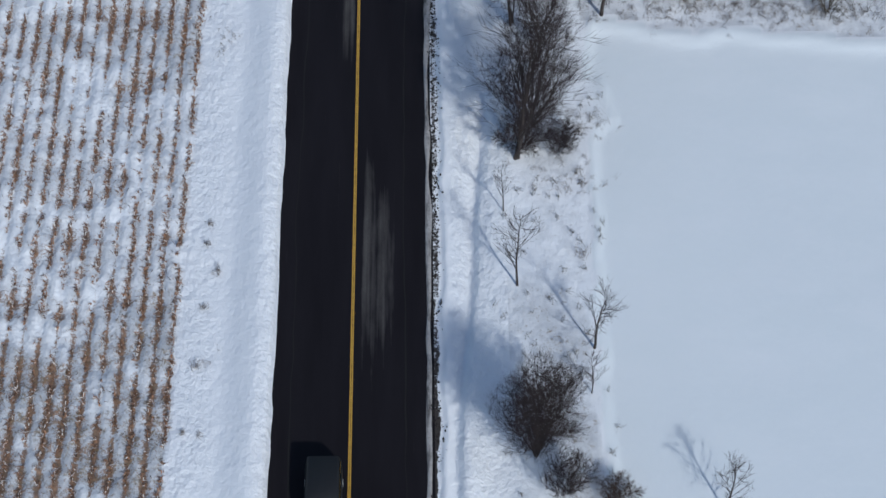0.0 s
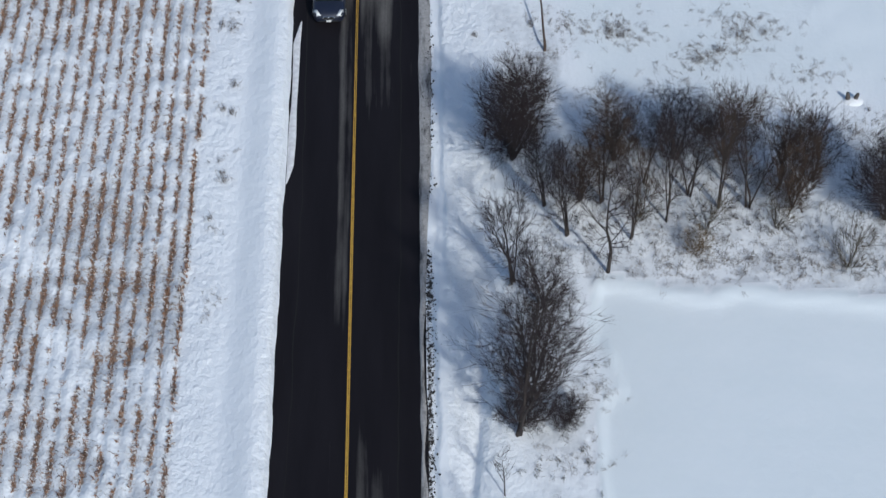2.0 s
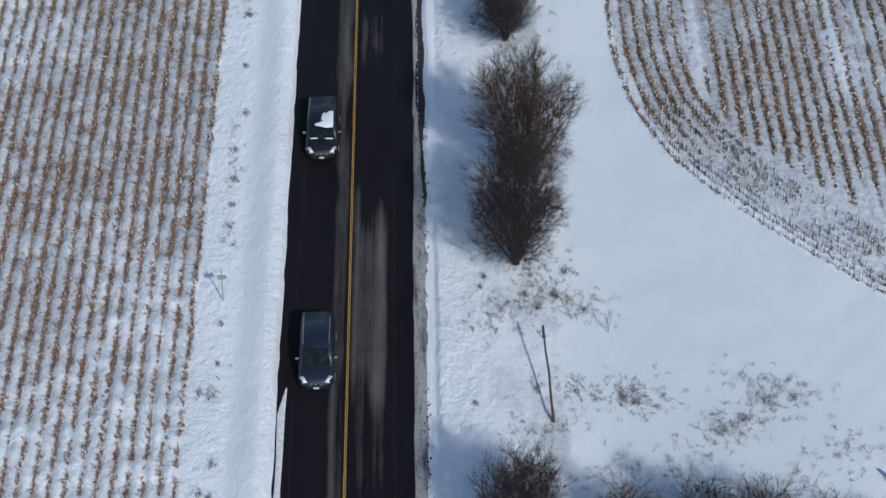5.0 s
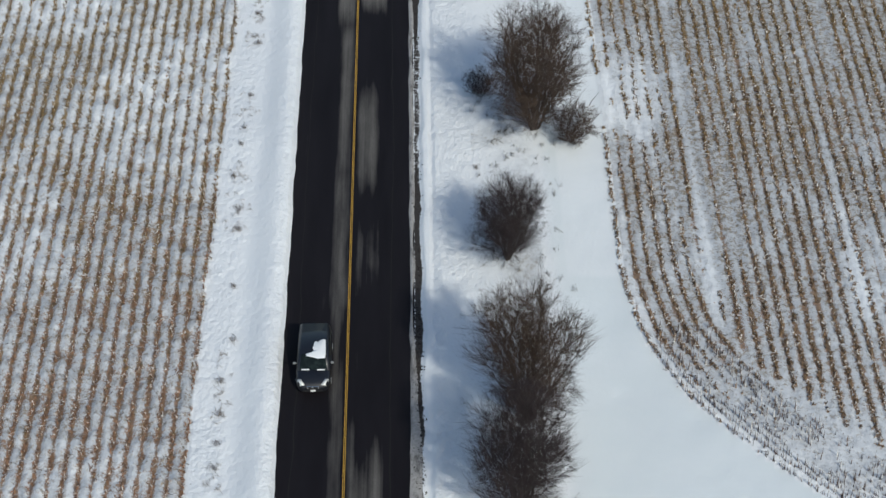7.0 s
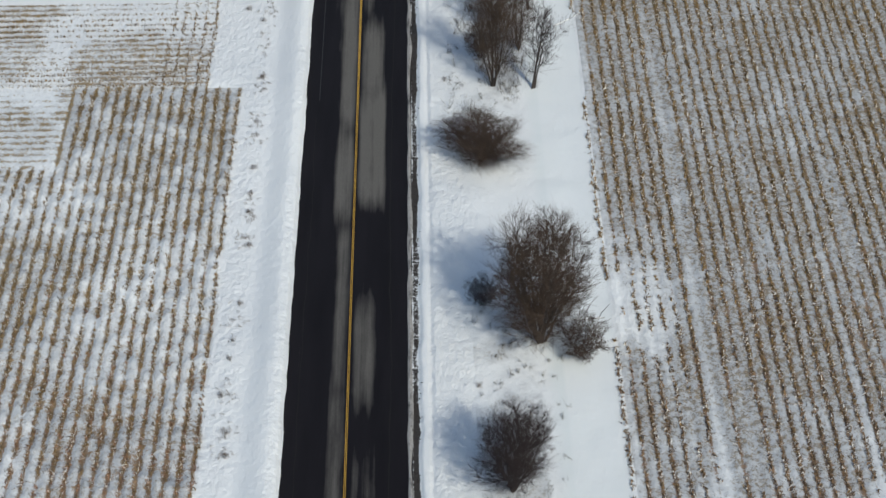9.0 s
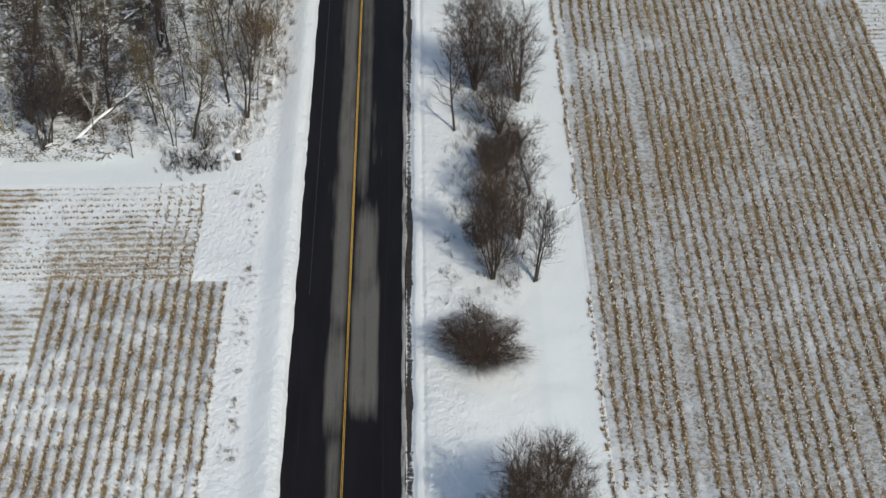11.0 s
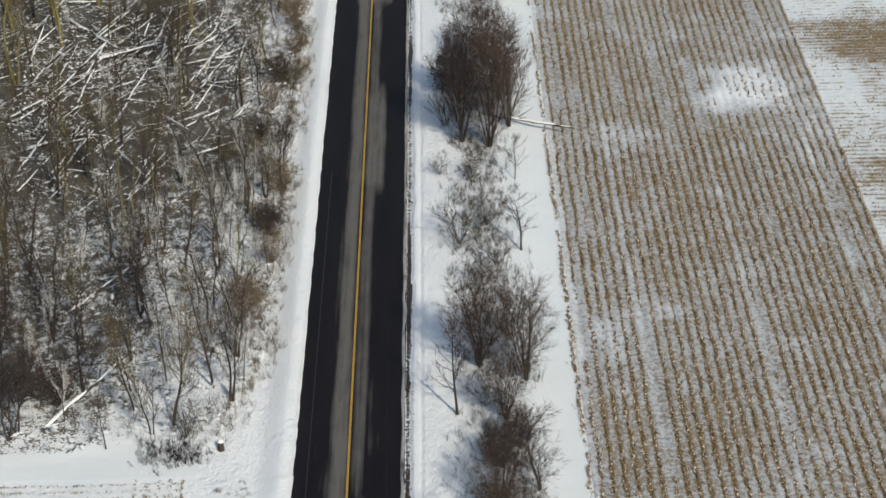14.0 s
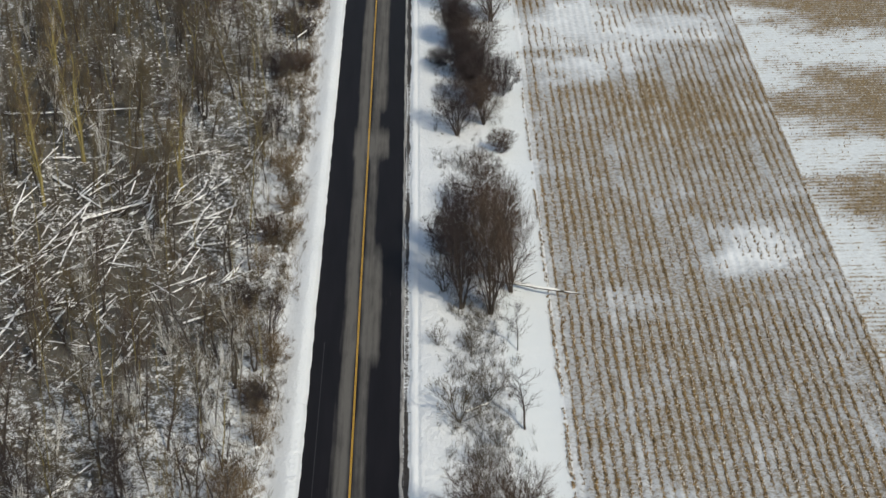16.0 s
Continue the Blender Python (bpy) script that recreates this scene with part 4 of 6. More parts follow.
KINDS = {
    "dense": [tree_kind("bare_tree", "trunk", M["bark"], M[tw], seed=s, height=10, fill=2600, stems=15, tilt=25, limbs=11, twigs=5, sprigs=7, r0=0.115, low=0.14, reach=0.37, middle=0.54, fork=(22, 62), lift=0.06, twig_len=0.10, sprig_len=0.066, thick=0.95) for s, tw in ((1, "twig"), (2, "twig"), (3, "red_twig"))],
    "tall": [tree_kind("bare_tree", "trunk", M["bark"], M[tw], seed=s, height=10, fill=750, stems=9, tilt=18, limbs=10, twigs=4, sprigs=6, r0=0.09, low=0.11, reach=0.27, middle=0.52, fork=(18, 58), lift=0.10, twig_len=0.11, sprig_len=0.064, thick=0.95) for s, tw in ((11, "red_twig"), (12, "twig"), (13, "red_twig"))],
    "sparse": [tree_kind("sapling", "trunk", M["bark"], M["twig"], seed=s, height=7, stems=1, tilt=7, limbs=22, twigs=5, sprigs=3, r0=0.105, low=0.22, reach=0.29, thick=1.2, fork=(35, 70)) for s in (21, 22, 23)],
    "branchy": [tree_kind("bare_tree", "trunk", M["bark"], M[tw], seed=s, height=9, fill=130, stems=3, tilt=17, limbs=15, twigs=8, sprigs=6, r0=0.11, low=0.22, reach=0.36, lift=0.04, twig_len=0.12, sprig_len=0.06) for s, tw in ((61, "twig"), (62, "twig"), (63, "red_twig"))],
    "open": [tree_kind("bare_tree", "trunk", M["bark"], M["grey_twig"], seed=s, height=9, stems=1, tilt=8, limbs=20, twigs=5, sprigs=3, r0=0.13, low=0.18, reach=0.40, lift=-0.01, thick=1.2) for s in (31, 32)],
    "bush": [tree_kind("shrub", "stem", M["twig"], M[tw], seed=s, height=4, fill=800, stems=16, tilt=46, limbs=5, twigs=4, sprigs=7, r0=0.026, low=0.10, reach=0.55, twig_len=0.16, middle=0.48, thick=1.05) for s, tw in ((41, "twig"), (42, "red_twig"), (43, "twig"))],
    "scrub": [tree_kind("shrub", "stem", M["grey_twig"], M["grey_twig"], seed=s, height=4, fill=90, stems=11, tilt=42, limbs=5, twigs=4, sprigs=4, r0=0.03, low=0.15, reach=0.5, twig_len=0.16, middle=0.5, thick=1.0) for s in (44, 45, 46)],
    "russet": [tree_kind("shrub", "stem", M["tan_twig"], M["tan_twig"], seed=s, height=4, fill=330, stems=13, tilt=44, limbs=5, twigs=4, sprigs=5, r0=0.026, low=0.12, reach=0.52, twig_len=0.16, middle=0.5, thick=0.95) for s in (47, 48)],
    "laden": [tree_kind("bare_tree", "trunk", M["bark"], M["snowy_twig"], seed=s, height=7, stems=3, tilt=24, limbs=13, twigs=5, sprigs=3, r0=0.10, low=0.18, reach=0.42, lift=-0.01, thick=1.5, fork=(35, 75)) for s in (33, 34)],
    "whip": [tree_kind("young_tree", "trunk", M[b], M[tw], seed=s, height=8, stems=1, tilt=6, limbs=11, twigs=3, sprigs=3, r0=0.085, low=0.3, reach=0.13, thick=1.2) for s, b, tw in ((71, "olive_bark", "scrub_twig"), (72, "bark", "grey_twig"), (73, "bark", "snowy_twig"))],
    "olive": [tree_kind("woodland_tree", "trunk", M["olive_bark"], M["tan_twig"], seed=s, height=14, stems=2, tilt=9, limbs=12, twigs=6, sprigs=3, r0=0.24, low=0.3, reach=0.18, thick=1.3) for s in (81, 82)],
    "wood": [tree_kind("woodland_tree", "trunk", M[b], M[tw], seed=s, height=14, stems=n, tilt=5 if n == 1 else 10, limbs=24 // n, twigs=7, sprigs=5, r0=0.15, low=0.25, reach=0.19, twig_len=0.09, sprig_len=0.05, thick=1.25) for s, n, b, tw in ((51, 1, "bark", "scrub_twig"), (52, 2, "bark", "grey_twig"), (53, 1, "olive_bark", "grey_twig"), (54, 2, "bark", "red_twig"), (55, 1, "bark", "scrub_twig"))],
}
LABELS = {
    "dense": "many-stemmed bare dark brown tree standing in snow", "tall": "upright bare brown hedgerow tree in the snowy verge",
    "sparse": "thin bare sapling with few branches in snow", "branchy": "bare twin-stemmed tree with spreading dark limbs", "open": "bare single-trunk tree with wide open branches",
    "bush": "low dense leafless brown shrub in snow", "scrub": "thin grey leafless scrub growing through snow", "russet": "reddish tan leafless shrub beside the wood", "laden": "low bare tree with snow lying along its branches", "olive": "tall yellow-olive barked tree standing in the wood", "whip": "thin upright young tree crowded in the wood", "wood": "slender leafless woodland tree among snowy brush",
}
MASTERS = {}


def ground_z(x, y):
    xs, ys, z = GRID["xs"], GRID["ys"], GRID["z"]
    i = min(max(int(np.searchsorted(xs, x)) - 1, 0), len(xs) - 2)
    j = min(max(int(np.searchsorted(ys, y)) - 1, 0), len(ys) - 2)
    u, v = (x - xs[i]) / (xs[i + 1] - xs[i]), (y - ys[j]) / (ys[j + 1] - ys[j])
    return float((z[j, i] * (1 - u) + z[j, i + 1] * u) * (1 - v) + (z[j + 1, i] * (1 - u) + z[j + 1, i + 1] * u) * v)


def plant(kind, variant, x, y, height, width, turn, group):
    """Sets one tree. The first of a variant is built, the rest are copies of it."""
    name, timber_name, a, b, top, wide = KINDS[kind][variant]
    sz = height / top
    sx = min(max(width / wide, 0.55 * sz), 2.5 * sz)
    m = Matrix.LocRotScale((x, y, ground_z(x, y) - 0.05), Euler((0, 0, turn)), None)
    if (kind, variant) not in MASTERS:
        ob = holder(name, m)
        part(timber_name, a, ob)
        part("crown", b, ob)
        tagged(ob, LABELS[kind], "shrub" if kind in ("bush", "scrub", "russet") else "tree", group)
        MASTERS[kind, variant] = ob
        ob.scale = (sx, sx, sz)
        return ob
    src = MASTERS[kind, variant]
    ob = copy_thing(src, m)
    ob.scale = (sx, sx, sz)
    ob["group"] = group
    return ob


HEDGE_A = [
    ('tall', 13.3, 191.5, 11.0, 4.9),
    ('tall', 9.2, 192.0, 10.5, 4.5),
    ('scrub', 7.9, 186.0, 5.5, 4.0),
    ('bush', 8.0, 194.0, 5.0, 4.0),
    ('sparse', 8.8, -5.2, 6.8, 2.7),
    ('sparse', 12.7, -9.3, 6.1, 2.8),
    ('sparse', 12.4, -12.1, 3.2, 2.1),
    ('dense', 9.4, -15.8, 9.0, 4.2),
    ('sparse', 8.2, -0.1, 4.4, 1.4),
    ('branchy', 9.1, 3.9, 12.8, 7.6),
    ('tall', 9.9, 6.2, 10.0, 5.8),
    ('bush', 9.4, 4.4, 3.0, 3.2),
    ('branchy', 9.1, 14.3, 9.0, 5.0),
    ('branchy', 10.7, 12.4, 5.6, 4.4),
    ('bush', 11.7, 4.4, 2.2, 2.4),
    ('dense', 9.4, 23.8, 8.3, 5.7),
    ('sparse', 14.5, 14.9, 9.0, 4.8),
    ('branchy', 14.5, 20.3, 9.0, 4.3),
    ('branchy', 17.1, 21.6, 8.1, 3.0),
    ('branchy', 18.1, 18.6, 9.4, 3.0),
    ('branchy', 21.2, 19.7, 10.9, 3.6),
    ('branchy', 22.9, 19.7, 8.7, 4.6),
    ('bush', 25.5, 19.6, 7.0, 3.6),
]
HEDGE_B = [
    ('scrub', 28.1, 15.0, 4.1, 3.4),
    ('dense', 30.7, 18.6, 8.3, 4.9),
    ('branchy', 11.1, 19.9, 5.7, 3.4),
    ('tall', 13.2, 20.4, 5.4, 3.6),
    ('russet', 19.6, 16.0, 2.4, 2.2),
    ('branchy', 12.3, 17.6, 7.6, 3.8),
    ('branchy', 16.0, 17.4, 8.0, 3.4),
    ('tall', 15.4, 23.6, 6.0, 4.2),
    ('tall', 19.0, 23.6, 6.4, 4.2),
    ('branchy', 25.0, 21.4, 7.6, 3.8),
    ('tall', 22.0, 23.6, 6.2, 4.4),
    ('dense', 10.2, 45.8, 10.6, 6.8),
    ('dense', 10.9, 53.1, 11.9, 6.4),
    ('dense', 10.3, 67.9, 7.1, 5.4),
    ('sparse', 15.4, 40.0, 2.0, 0.9),
    ('dense', 12.7, 82.0, 11.2, 8.0),
    ('bush', 9.0, 85.9, 2.7, 2.4),
    ('bush', 15.4, 80.4, 3.4, 3.9),
    ('dense', 9.5, 103.2, 3.9, 6.8),
    ('tall', 10.7, 113.3, 10.9, 5.0),
]
HEDGE_C = [
    ('branchy', 13.9, 112.9, 8.3, 4.6),
    ('tall', 10.1, 141.9, 10.4, 5.9),
    ('tall', 13.7, 139.7, 11.0, 4.9),
    ('scrub', 10.3, 136.3, 3.0, 4.0),
    ('sparse', 8.2, 135.1, 10.0, 4.0),
    ('tall', 11.1, 122.6, 7.5, 4.6),
    ('branchy', 14.0, 125.0, 5.6, 4.6),
    ('open', 13.4, 131.3, 3.7, 4.8),
    ('scrub', 9.0, 162.0, 5.0, 5.6),
    ('scrub', 11.4, 165.3, 3.5, 4.2),
    ('sparse', 14.3, 160.6, 5.8, 4.0),
    ('sparse', 14.3, 174.2, 4.9, 3.2),
    ('scrub', 7.2, 175.4, 2.4, 2.5),
    ('scrub', 10.2, 174.7, 3.0, 2.7),
    ('tall', 12.2, 181.1, 14.1, 6.1),
    ('tall', 9.5, 182.4, 14.2, 5.8),
    ('tall', 14.2, 185.6, 13.7, 4.8),
    ('tall', 12.1, 200.5, 9.3, 5.4),
    ('tall', 9.8, 224.0, 8.1, 5.1),
    ('bush', 15.4, 235.8, 6.0, 3.7),
]
HEDGE_D = [
    ('branchy', 19.6, 20.6, 8.6, 4.2),
    ('branchy', 26.9, 21.6, 7.0, 4.0),
    ('scrub', 16.6, 18.9, 3.4, 3.4),
    ('scrub', 20.4, 18.0, 3.0, 3.4),
    ('scrub', 24.4, 18.2, 3.2, 3.2),
    ('scrub', 26.6, 24.6, 2.6, 3.6),
    ('dense', 12.6, 232.0, 8.0, 5.2),
    ('dense', 11.2, 240.5, 7.5, 5.2),
    ('tall', 12.9, 227.0, 6.5, 4.6),
    ('dense', 10.4, 252.0, 8.0, 5.6),
    ('bush', 14.7, 218.8, 3.3, 3.1),
    ('bush', 8.1, 245.8, 2.6, 3.5),
    ('tall', 13.0, 244.4, 8.6, 5.5),
    ('tall', 9.9, 265.5, 8.8, 5.3),
    ('tall', 14.9, 261.8, 8.3, 5.2),
    ('bush', 10.8, -18.1, 4.2, 2.5),
    ('bush', 13.3, -18.4, 2.2, 2.2),
    ('sparse', 18.6, -19.0, 4.5, 2.5),
    ('tall', 11.9, 134.2, 7.0, 3.6),
    ('bush', 12.6, 130.6, 4.0, 3.4),
    ('bush', 11.0, 128.2, 3.8, 3.2),
    ('tall', 12.9, 118.6, 7.2, 3.2),
    ('bush', 9.8, 117.6, 3.4, 3.0),
    ('scrub', 12.3, 146.8, 4.2, 3.4),
    ('scrub', 10.7, 154.6, 3.2, 3.2),
    ('scrub', 12.0, 158.0, 3.0, 3.0),
]


def hedgerow():
    rng = np.random.default_rng(5)
    for k, (kind, x, y, h, w) in enumerate(HEDGE_A + HEDGE_B + HEDGE_C + HEDGE_D):
        plant(kind, k % len(KINDS[kind]), x, y, h, w, rng.uniform(0, 6.28), "trees of the hedgerow")


hedgerow()


# ---- the wood ----
WOOD_EDGE_TREES_A = [
    ('branchy', -28.4, 143.5, 7.2, 4.4),
    ('branchy', -24.6, 146.8, 8.0, 4.6),
    ('branchy', -29.4, 149.5, 7.5, 4.0),
    ('russet', -9.6, 152.0, 3.4, 3.8),
    ('scrub', -8.4, 183.0, 3.4, 4.0),
    ('scrub', -8.0, 195.5, 3.2, 3.6),
    ('branchy', -25.4, 134.0, 8.6, 5.2),
    ('sparse', -18.3, 131.6, 6.0, 2.2),
    ('sparse', -14.7, 140.5, 8.7, 2.3),
    ('sparse', -14.9, 133.3, 6.4, 2.7),
    ('scrub', -12.4, 132.7, 4.1, 3.4),
    ('sparse', -7.7, 174.6, 7.0, 3.8),
    ('sparse', -7.5, 175.6, 7.2, 3.1),
    ('laden', -10.1, 156.3, 5.1, 5.0),
    ('russet', -8.8, 148.0, 5.2, 5.0),
    ('branchy', -21.2, 139.5, 8.0, 5.5),
    ('tall', -27.5, 137.3, 6.9, 3.7),
    ('branchy', -26.0, 141.0, 8.0, 5.0),
    ('laden', -22.4, 166.0, 7.0, 4.0),
    ('laden', -15.2, 171.0, 6.0, 4.0),
    ('laden', -19.0, 162.5, 5.0, 3.4),
    ('laden', -12.4, 163.0, 4.2, 3.6),
    ('branchy', -17.0, 149.0, 8.0, 4.5),
    ('sparse', -13.2, 152.5, 8.0, 3.0),
    ('sparse', -18.6, 154.5, 8.6, 3.4),
    ('scrub', -7.9, 165.8, 3.9, 4.4),
    ('scrub', -7.4, 207.3, 3.6, 3.4),
    ('branchy', -17.9, 143.7, 7.6, 4.6),
    ('scrub', -12.0, 146.2, 3.3, 3.0),
]
LOGS_A = [
    (-35.0, 188.0, -29.2, 196.5),
    (-33.1, 182.1, -27.6, 184.0),
    (-33.0, 177.0, -29.7, 188.9),
    (-33.3, 190.4, -27.9, 207.3),
    (-33.9, 215.1, -26.4, 203.0),
    (-27.3, 207.3, -23.0, 215.9),
    (-24.9, 193.6, -19.2, 188.3),
    (-23.3, 206.3, -22.0, 215.1),
    (-22.0, 202.7, -18.8, 211.1),
    (-18.8, 205.3, -14.1, 212.2),
    (-18.4, 190.7, -14.9, 200.9),
    (-17.7, 199.7, -15.3, 193.0),
    (-13.2, 187.9, -9.9, 195.9),
    (-11.3, 202.7, -8.1, 203.2),
    (-34.7, 219.8, -28.9, 218.6),
    (-29.8, 225.2, -24.7, 219.9),
]
LOGS_B = [
    (-21.8, 170.6, -17.7, 178.9),
    (-23.9, 171.8, -21.7, 162.7),
    (-23.8, 181.5, -20.3, 174.7),
    (-24.8, 149.7, -18.5, 157.1),
    (-29.1, 203.2, -19.0, 206.7),
    (-42.7, 232.9, -24.2, 232.4),
    (-11.5, 250.3, -7.6, 257.2),
    (-16.2, 179.9, -12.6, 180.8),
    (-25.1, 187.4, -22.6, 198.0),
    (-22.3, 156.3, -18.4, 157.2),
    (-23.4, 170.4, -21.2, 161.5),
    (-17.3, 142.8, -14.8, 141.0),
    (-33.1, 182.5, -26.6, 184.4),
    (-21.7, 171.5, -18.6, 178.6),
]


def fallen_trunk(x0, y0, x1, y1, r, rng, lift=0.0):
    """A broken trunk lying in the snow, with stubs of limbs and a cap of snow along its back."""
    p0, p1 = Vector((0, 0, 0)), Vector((x1 - x0, y1 - y0, lift))
    line = [p0.lerp(p1, k / 7) + Vector((rng.normal(0, 1), rng.normal(0, 1), rng.normal(0, 0.6))) * min(0.07, 0.007 * (p1 - p0).length) for k in range(8)]
    w, cap = Wood(), Wood()
    w.tube(line, r, r * 0.45, 7)
    limbs = []
    for k in range(4 if r > 0.1 else 2):
        q = line[rng.integers(2, 7)]
        d = aside((p1 - p0).normalized(), radians(rng.uniform(30, 75)), rng)
        d.z = abs(d.z)
        b = Wood()
        b.tube(bent(q, d, rng.uniform(0.6, 2.2), 3, rng, 0.15, 0.0), r * 0.35, r * 0.08, 4)
        limbs.append(b)
    ahead = (p1 - p0).normalized()
    side = ahead.cross(Vector((0, 0, 1))).normalized()
    cross = [(-1.25, 0.1), (-0.9, 1.1), (0, 1.6), (0.9, 1.1), (1.25, 0.1)]
    k = 0.0
    while k < 6.6:
        end = min(k + rng.uniform(2.0, 6.0), 7.0)
        row = np.linspace(k, end, max(3, int((end - k) * 2)))
        base = len(cap.v)
        for j, u in enumerate(row):
            i = min(int(u), 6)
            q = line[i].lerp(line[i + 1], u - i)
            rr = r * (1 - 0.55 * u / 7) * (0.45 if j in (0, len(row) - 1) else rng.uniform(0.8, 1.1))
            cap.v += [q + side * (c * rr) + Vector((0, 0, h * rr + r * 0.12)) for c, h in cross]
        for j in range(len(row) - 1):
            cap.f += [(base + j * 5 + c, base + j * 5 + c + 1, base + j * 5 + c + 6, base + j * 5 + c + 5) for c in range(4)]
        k = end + rng.uniform(0.05, 0.45)
    ob = holder("fallen_trunk", pose(x0, y0, ground_z(x0, y0) + r * 0.7 + 0.25))
    part("trunk", mesh_from("trunk", w.v, w.f, M["bark"], True), ob)
    for b in limbs:
        part("limb", mesh_from("limb", b.v, b.f, M["bark"], True), ob)
    part("snow_cap", mesh_from("snow_cap", cap.v, cap.f, M["snow"], True), ob, "line of snow along the top")
    return tagged(ob, "fallen grey trunk capped with snow in the wood", "fallen trunk", "fallen trunks in the wood")


def brush(name, label, material, n, where, tall, seed, flat=0.8, r=0.012):
    """Thin stems and twigs of undergrowth, uncountable. flat: how far they lean."""
    rng = np.random.default_rng(seed)
    w = Wood()
    for _ in range(n):
        x, y = where(rng)
        if x is None:
            continue
        base = Vector((x, y, ground_z(x, y) - 0.03))
        for _ in range(rng.integers(4, 9)):
            a, t = rng.uniform(0, 6.283), rng.uniform(0.1, flat)
            h = tall * rng.uniform(0.4, 1.3)
            tip = base + Vector((math.cos(a) * t * h, math.sin(a) * t * h, h if flat < 1.5 else h * 0.35))
            w.spike(base + Vector((rng.normal(0, 0.15), rng.normal(0, 0.15), 0.1 if flat > 1.5 else 0)), tip, r)
            for _ in range(2):
                q = base.lerp(tip, rng.uniform(0.3, 0.8))
                sprig(w, q, q + Vector((rng.normal(0, 0.3), rng.normal(0, 0.3), rng.uniform(0.1, 0.5))) * tall * 0.5, r * 0.9, rng)
    return tagged(new(name, mesh_from(name, w.v, w.f, material)), label, "brush", kind="stuff")


def the_wood():
    rng = np.random.default_rng(77)
    placed = []
    tries = 0
    while len(placed) < 360 and tries < 12000:
        tries += 1
        x, y = rng.uniform(-60, -7.5), 131.5 + 165 * rng.uniform(0, 1) ** 0.9
        if not in_wood(np.array([x]), np.array([y]))[0]:
            continue
        if -36 < x < -12 and 176 < y < 224 and rng.uniform() < 0.6:
            continue
        if any((x - a) ** 2 + (y - b) ** 2 < 3.2 for a, b in placed):
            continue
        placed.append((x, y))
        edge = x > float(wood_edge(np.array([y]))[0]) - 4 or y < 140
        if edge and rng.uniform() < 0.45:
            plant("bush", int(rng.integers(0, 3)), x, y, rng.uniform(2.5, 5), rng.uniform(3, 5), rng.uniform(0, 6.28), "shrubs at the wood's edge")
        else:
            plant("wood", int(rng.integers(0, 5)), x, y, rng.uniform(8, 14), rng.uniform(3.0, 6.0), rng.uniform(0, 6.28), "trees of the wood")
    for k, (kind, x, y, h, w) in enumerate(WOOD_EDGE_TREES_A):
        plant(kind, k % len(KINDS[kind]), x, y, h, w, rng.uniform(0, 6.28), "trees at the edge of the wood")
    fallen_trunk(-23.4, 133.6, -16.9, 142.0, 0.14, rng, 2.2)
    for x0, y0, x1, y1 in LOGS_A + LOGS_B:
        fallen_trunk(x0, y0, x1, y1, rng.uniform(0.09, 0.16), rng, rng.uniform(0.3, 1.8))
    heaps = ((-31.0, 190.0), (-28.0, 186.0), (-20.5, 203.0), (-17.0, 207.0), (-24.0, 210.0), (-33.0, 200.0), (-15.0, 193.0), (-27.0, 178.0))
    for i in range(140):
        hx, hy = heaps[i % len(heaps)]
        x, y = (hx + rng.normal(0, 2.2), hy + rng.normal(0, 4.5)) if i % 5 < 3 else (rng.uniform(-44, -11), rng.normal(199, 13))
        a, ln = radians(rng.normal(57, 13)), rng.uniform(2.0, 8.5)
        if rng.uniform() < 0.3:
            a = radians(rng.uniform(-70, 30))
        if not in_wood(np.array([x + 3]), np.array([y]))[0] or x + ln * math.cos(a) > -8.5:
            continue
        fallen_trunk(x, y, x + ln * math.cos(a), y + ln * math.sin(a), rng.uniform(0.03, 0.10), rng, rng.uniform(0.2, 2.6))
    for x, y, h in ((-33.5, 208.0, 15.0), (-31.0, 219.0, 15.0), (-36.5, 198.0, 14.0), (-38.0, 226.0, 15.0), (-19.5, 211.0, 12.0), (-35.0, 232.0, 16.0), (-39.5, 212.0, 15.0), (-37.5, 250.0, 16.0)):
        plant("olive", int(x) % 2, x, y, h, 5.0, rng.uniform(0, 6.28), "olive-barked trees of the wood")

    def inside(r):
        x, y = r.uniform(-60, -7), r.uniform(131, 296)
        if not in_wood(np.array([x]), np.array([y]))[0] or float(fbm(np.array([x]), np.array([y]), 11.0, 2)[0]) + r.uniform(-0.12, 0.12) < (0.45 if y > 168 or x < -18 else 0.56):
            return None, None
        return x, y

    brush("undergrowth", "tangled bare olive-brown undergrowth in the wood", M["scrub_twig"], 6600, inside, 1.8, 91)
    def blown_down(r):
        x, y = r.uniform(-50, -9), r.normal(198, 28)
        return (x, y) if in_wood(np.array([x]), np.array([y]))[0] else (None, None)

    def fringe(r):
        y = r.uniform(139, 292)
        x = float(wood_edge(np.array([y]))[0]) - 0.2 - 6.5 * r.uniform(0, 1) ** 1.4
        return (x, y) if float(fbm(np.array([x]), np.array([y]), 5.0, 143)[0]) + r.uniform(-0.1, 0.1) > 0.40 else (None, None)

    brush("undergrowth", "reddish brown brush along the edge of the wood", M["red_twig"], 330, fringe, 1.6, 94)
    brush("undergrowth", "tan and olive brush along the edge of the wood", M["scrub_twig"], 400, fringe, 1.5, 95)
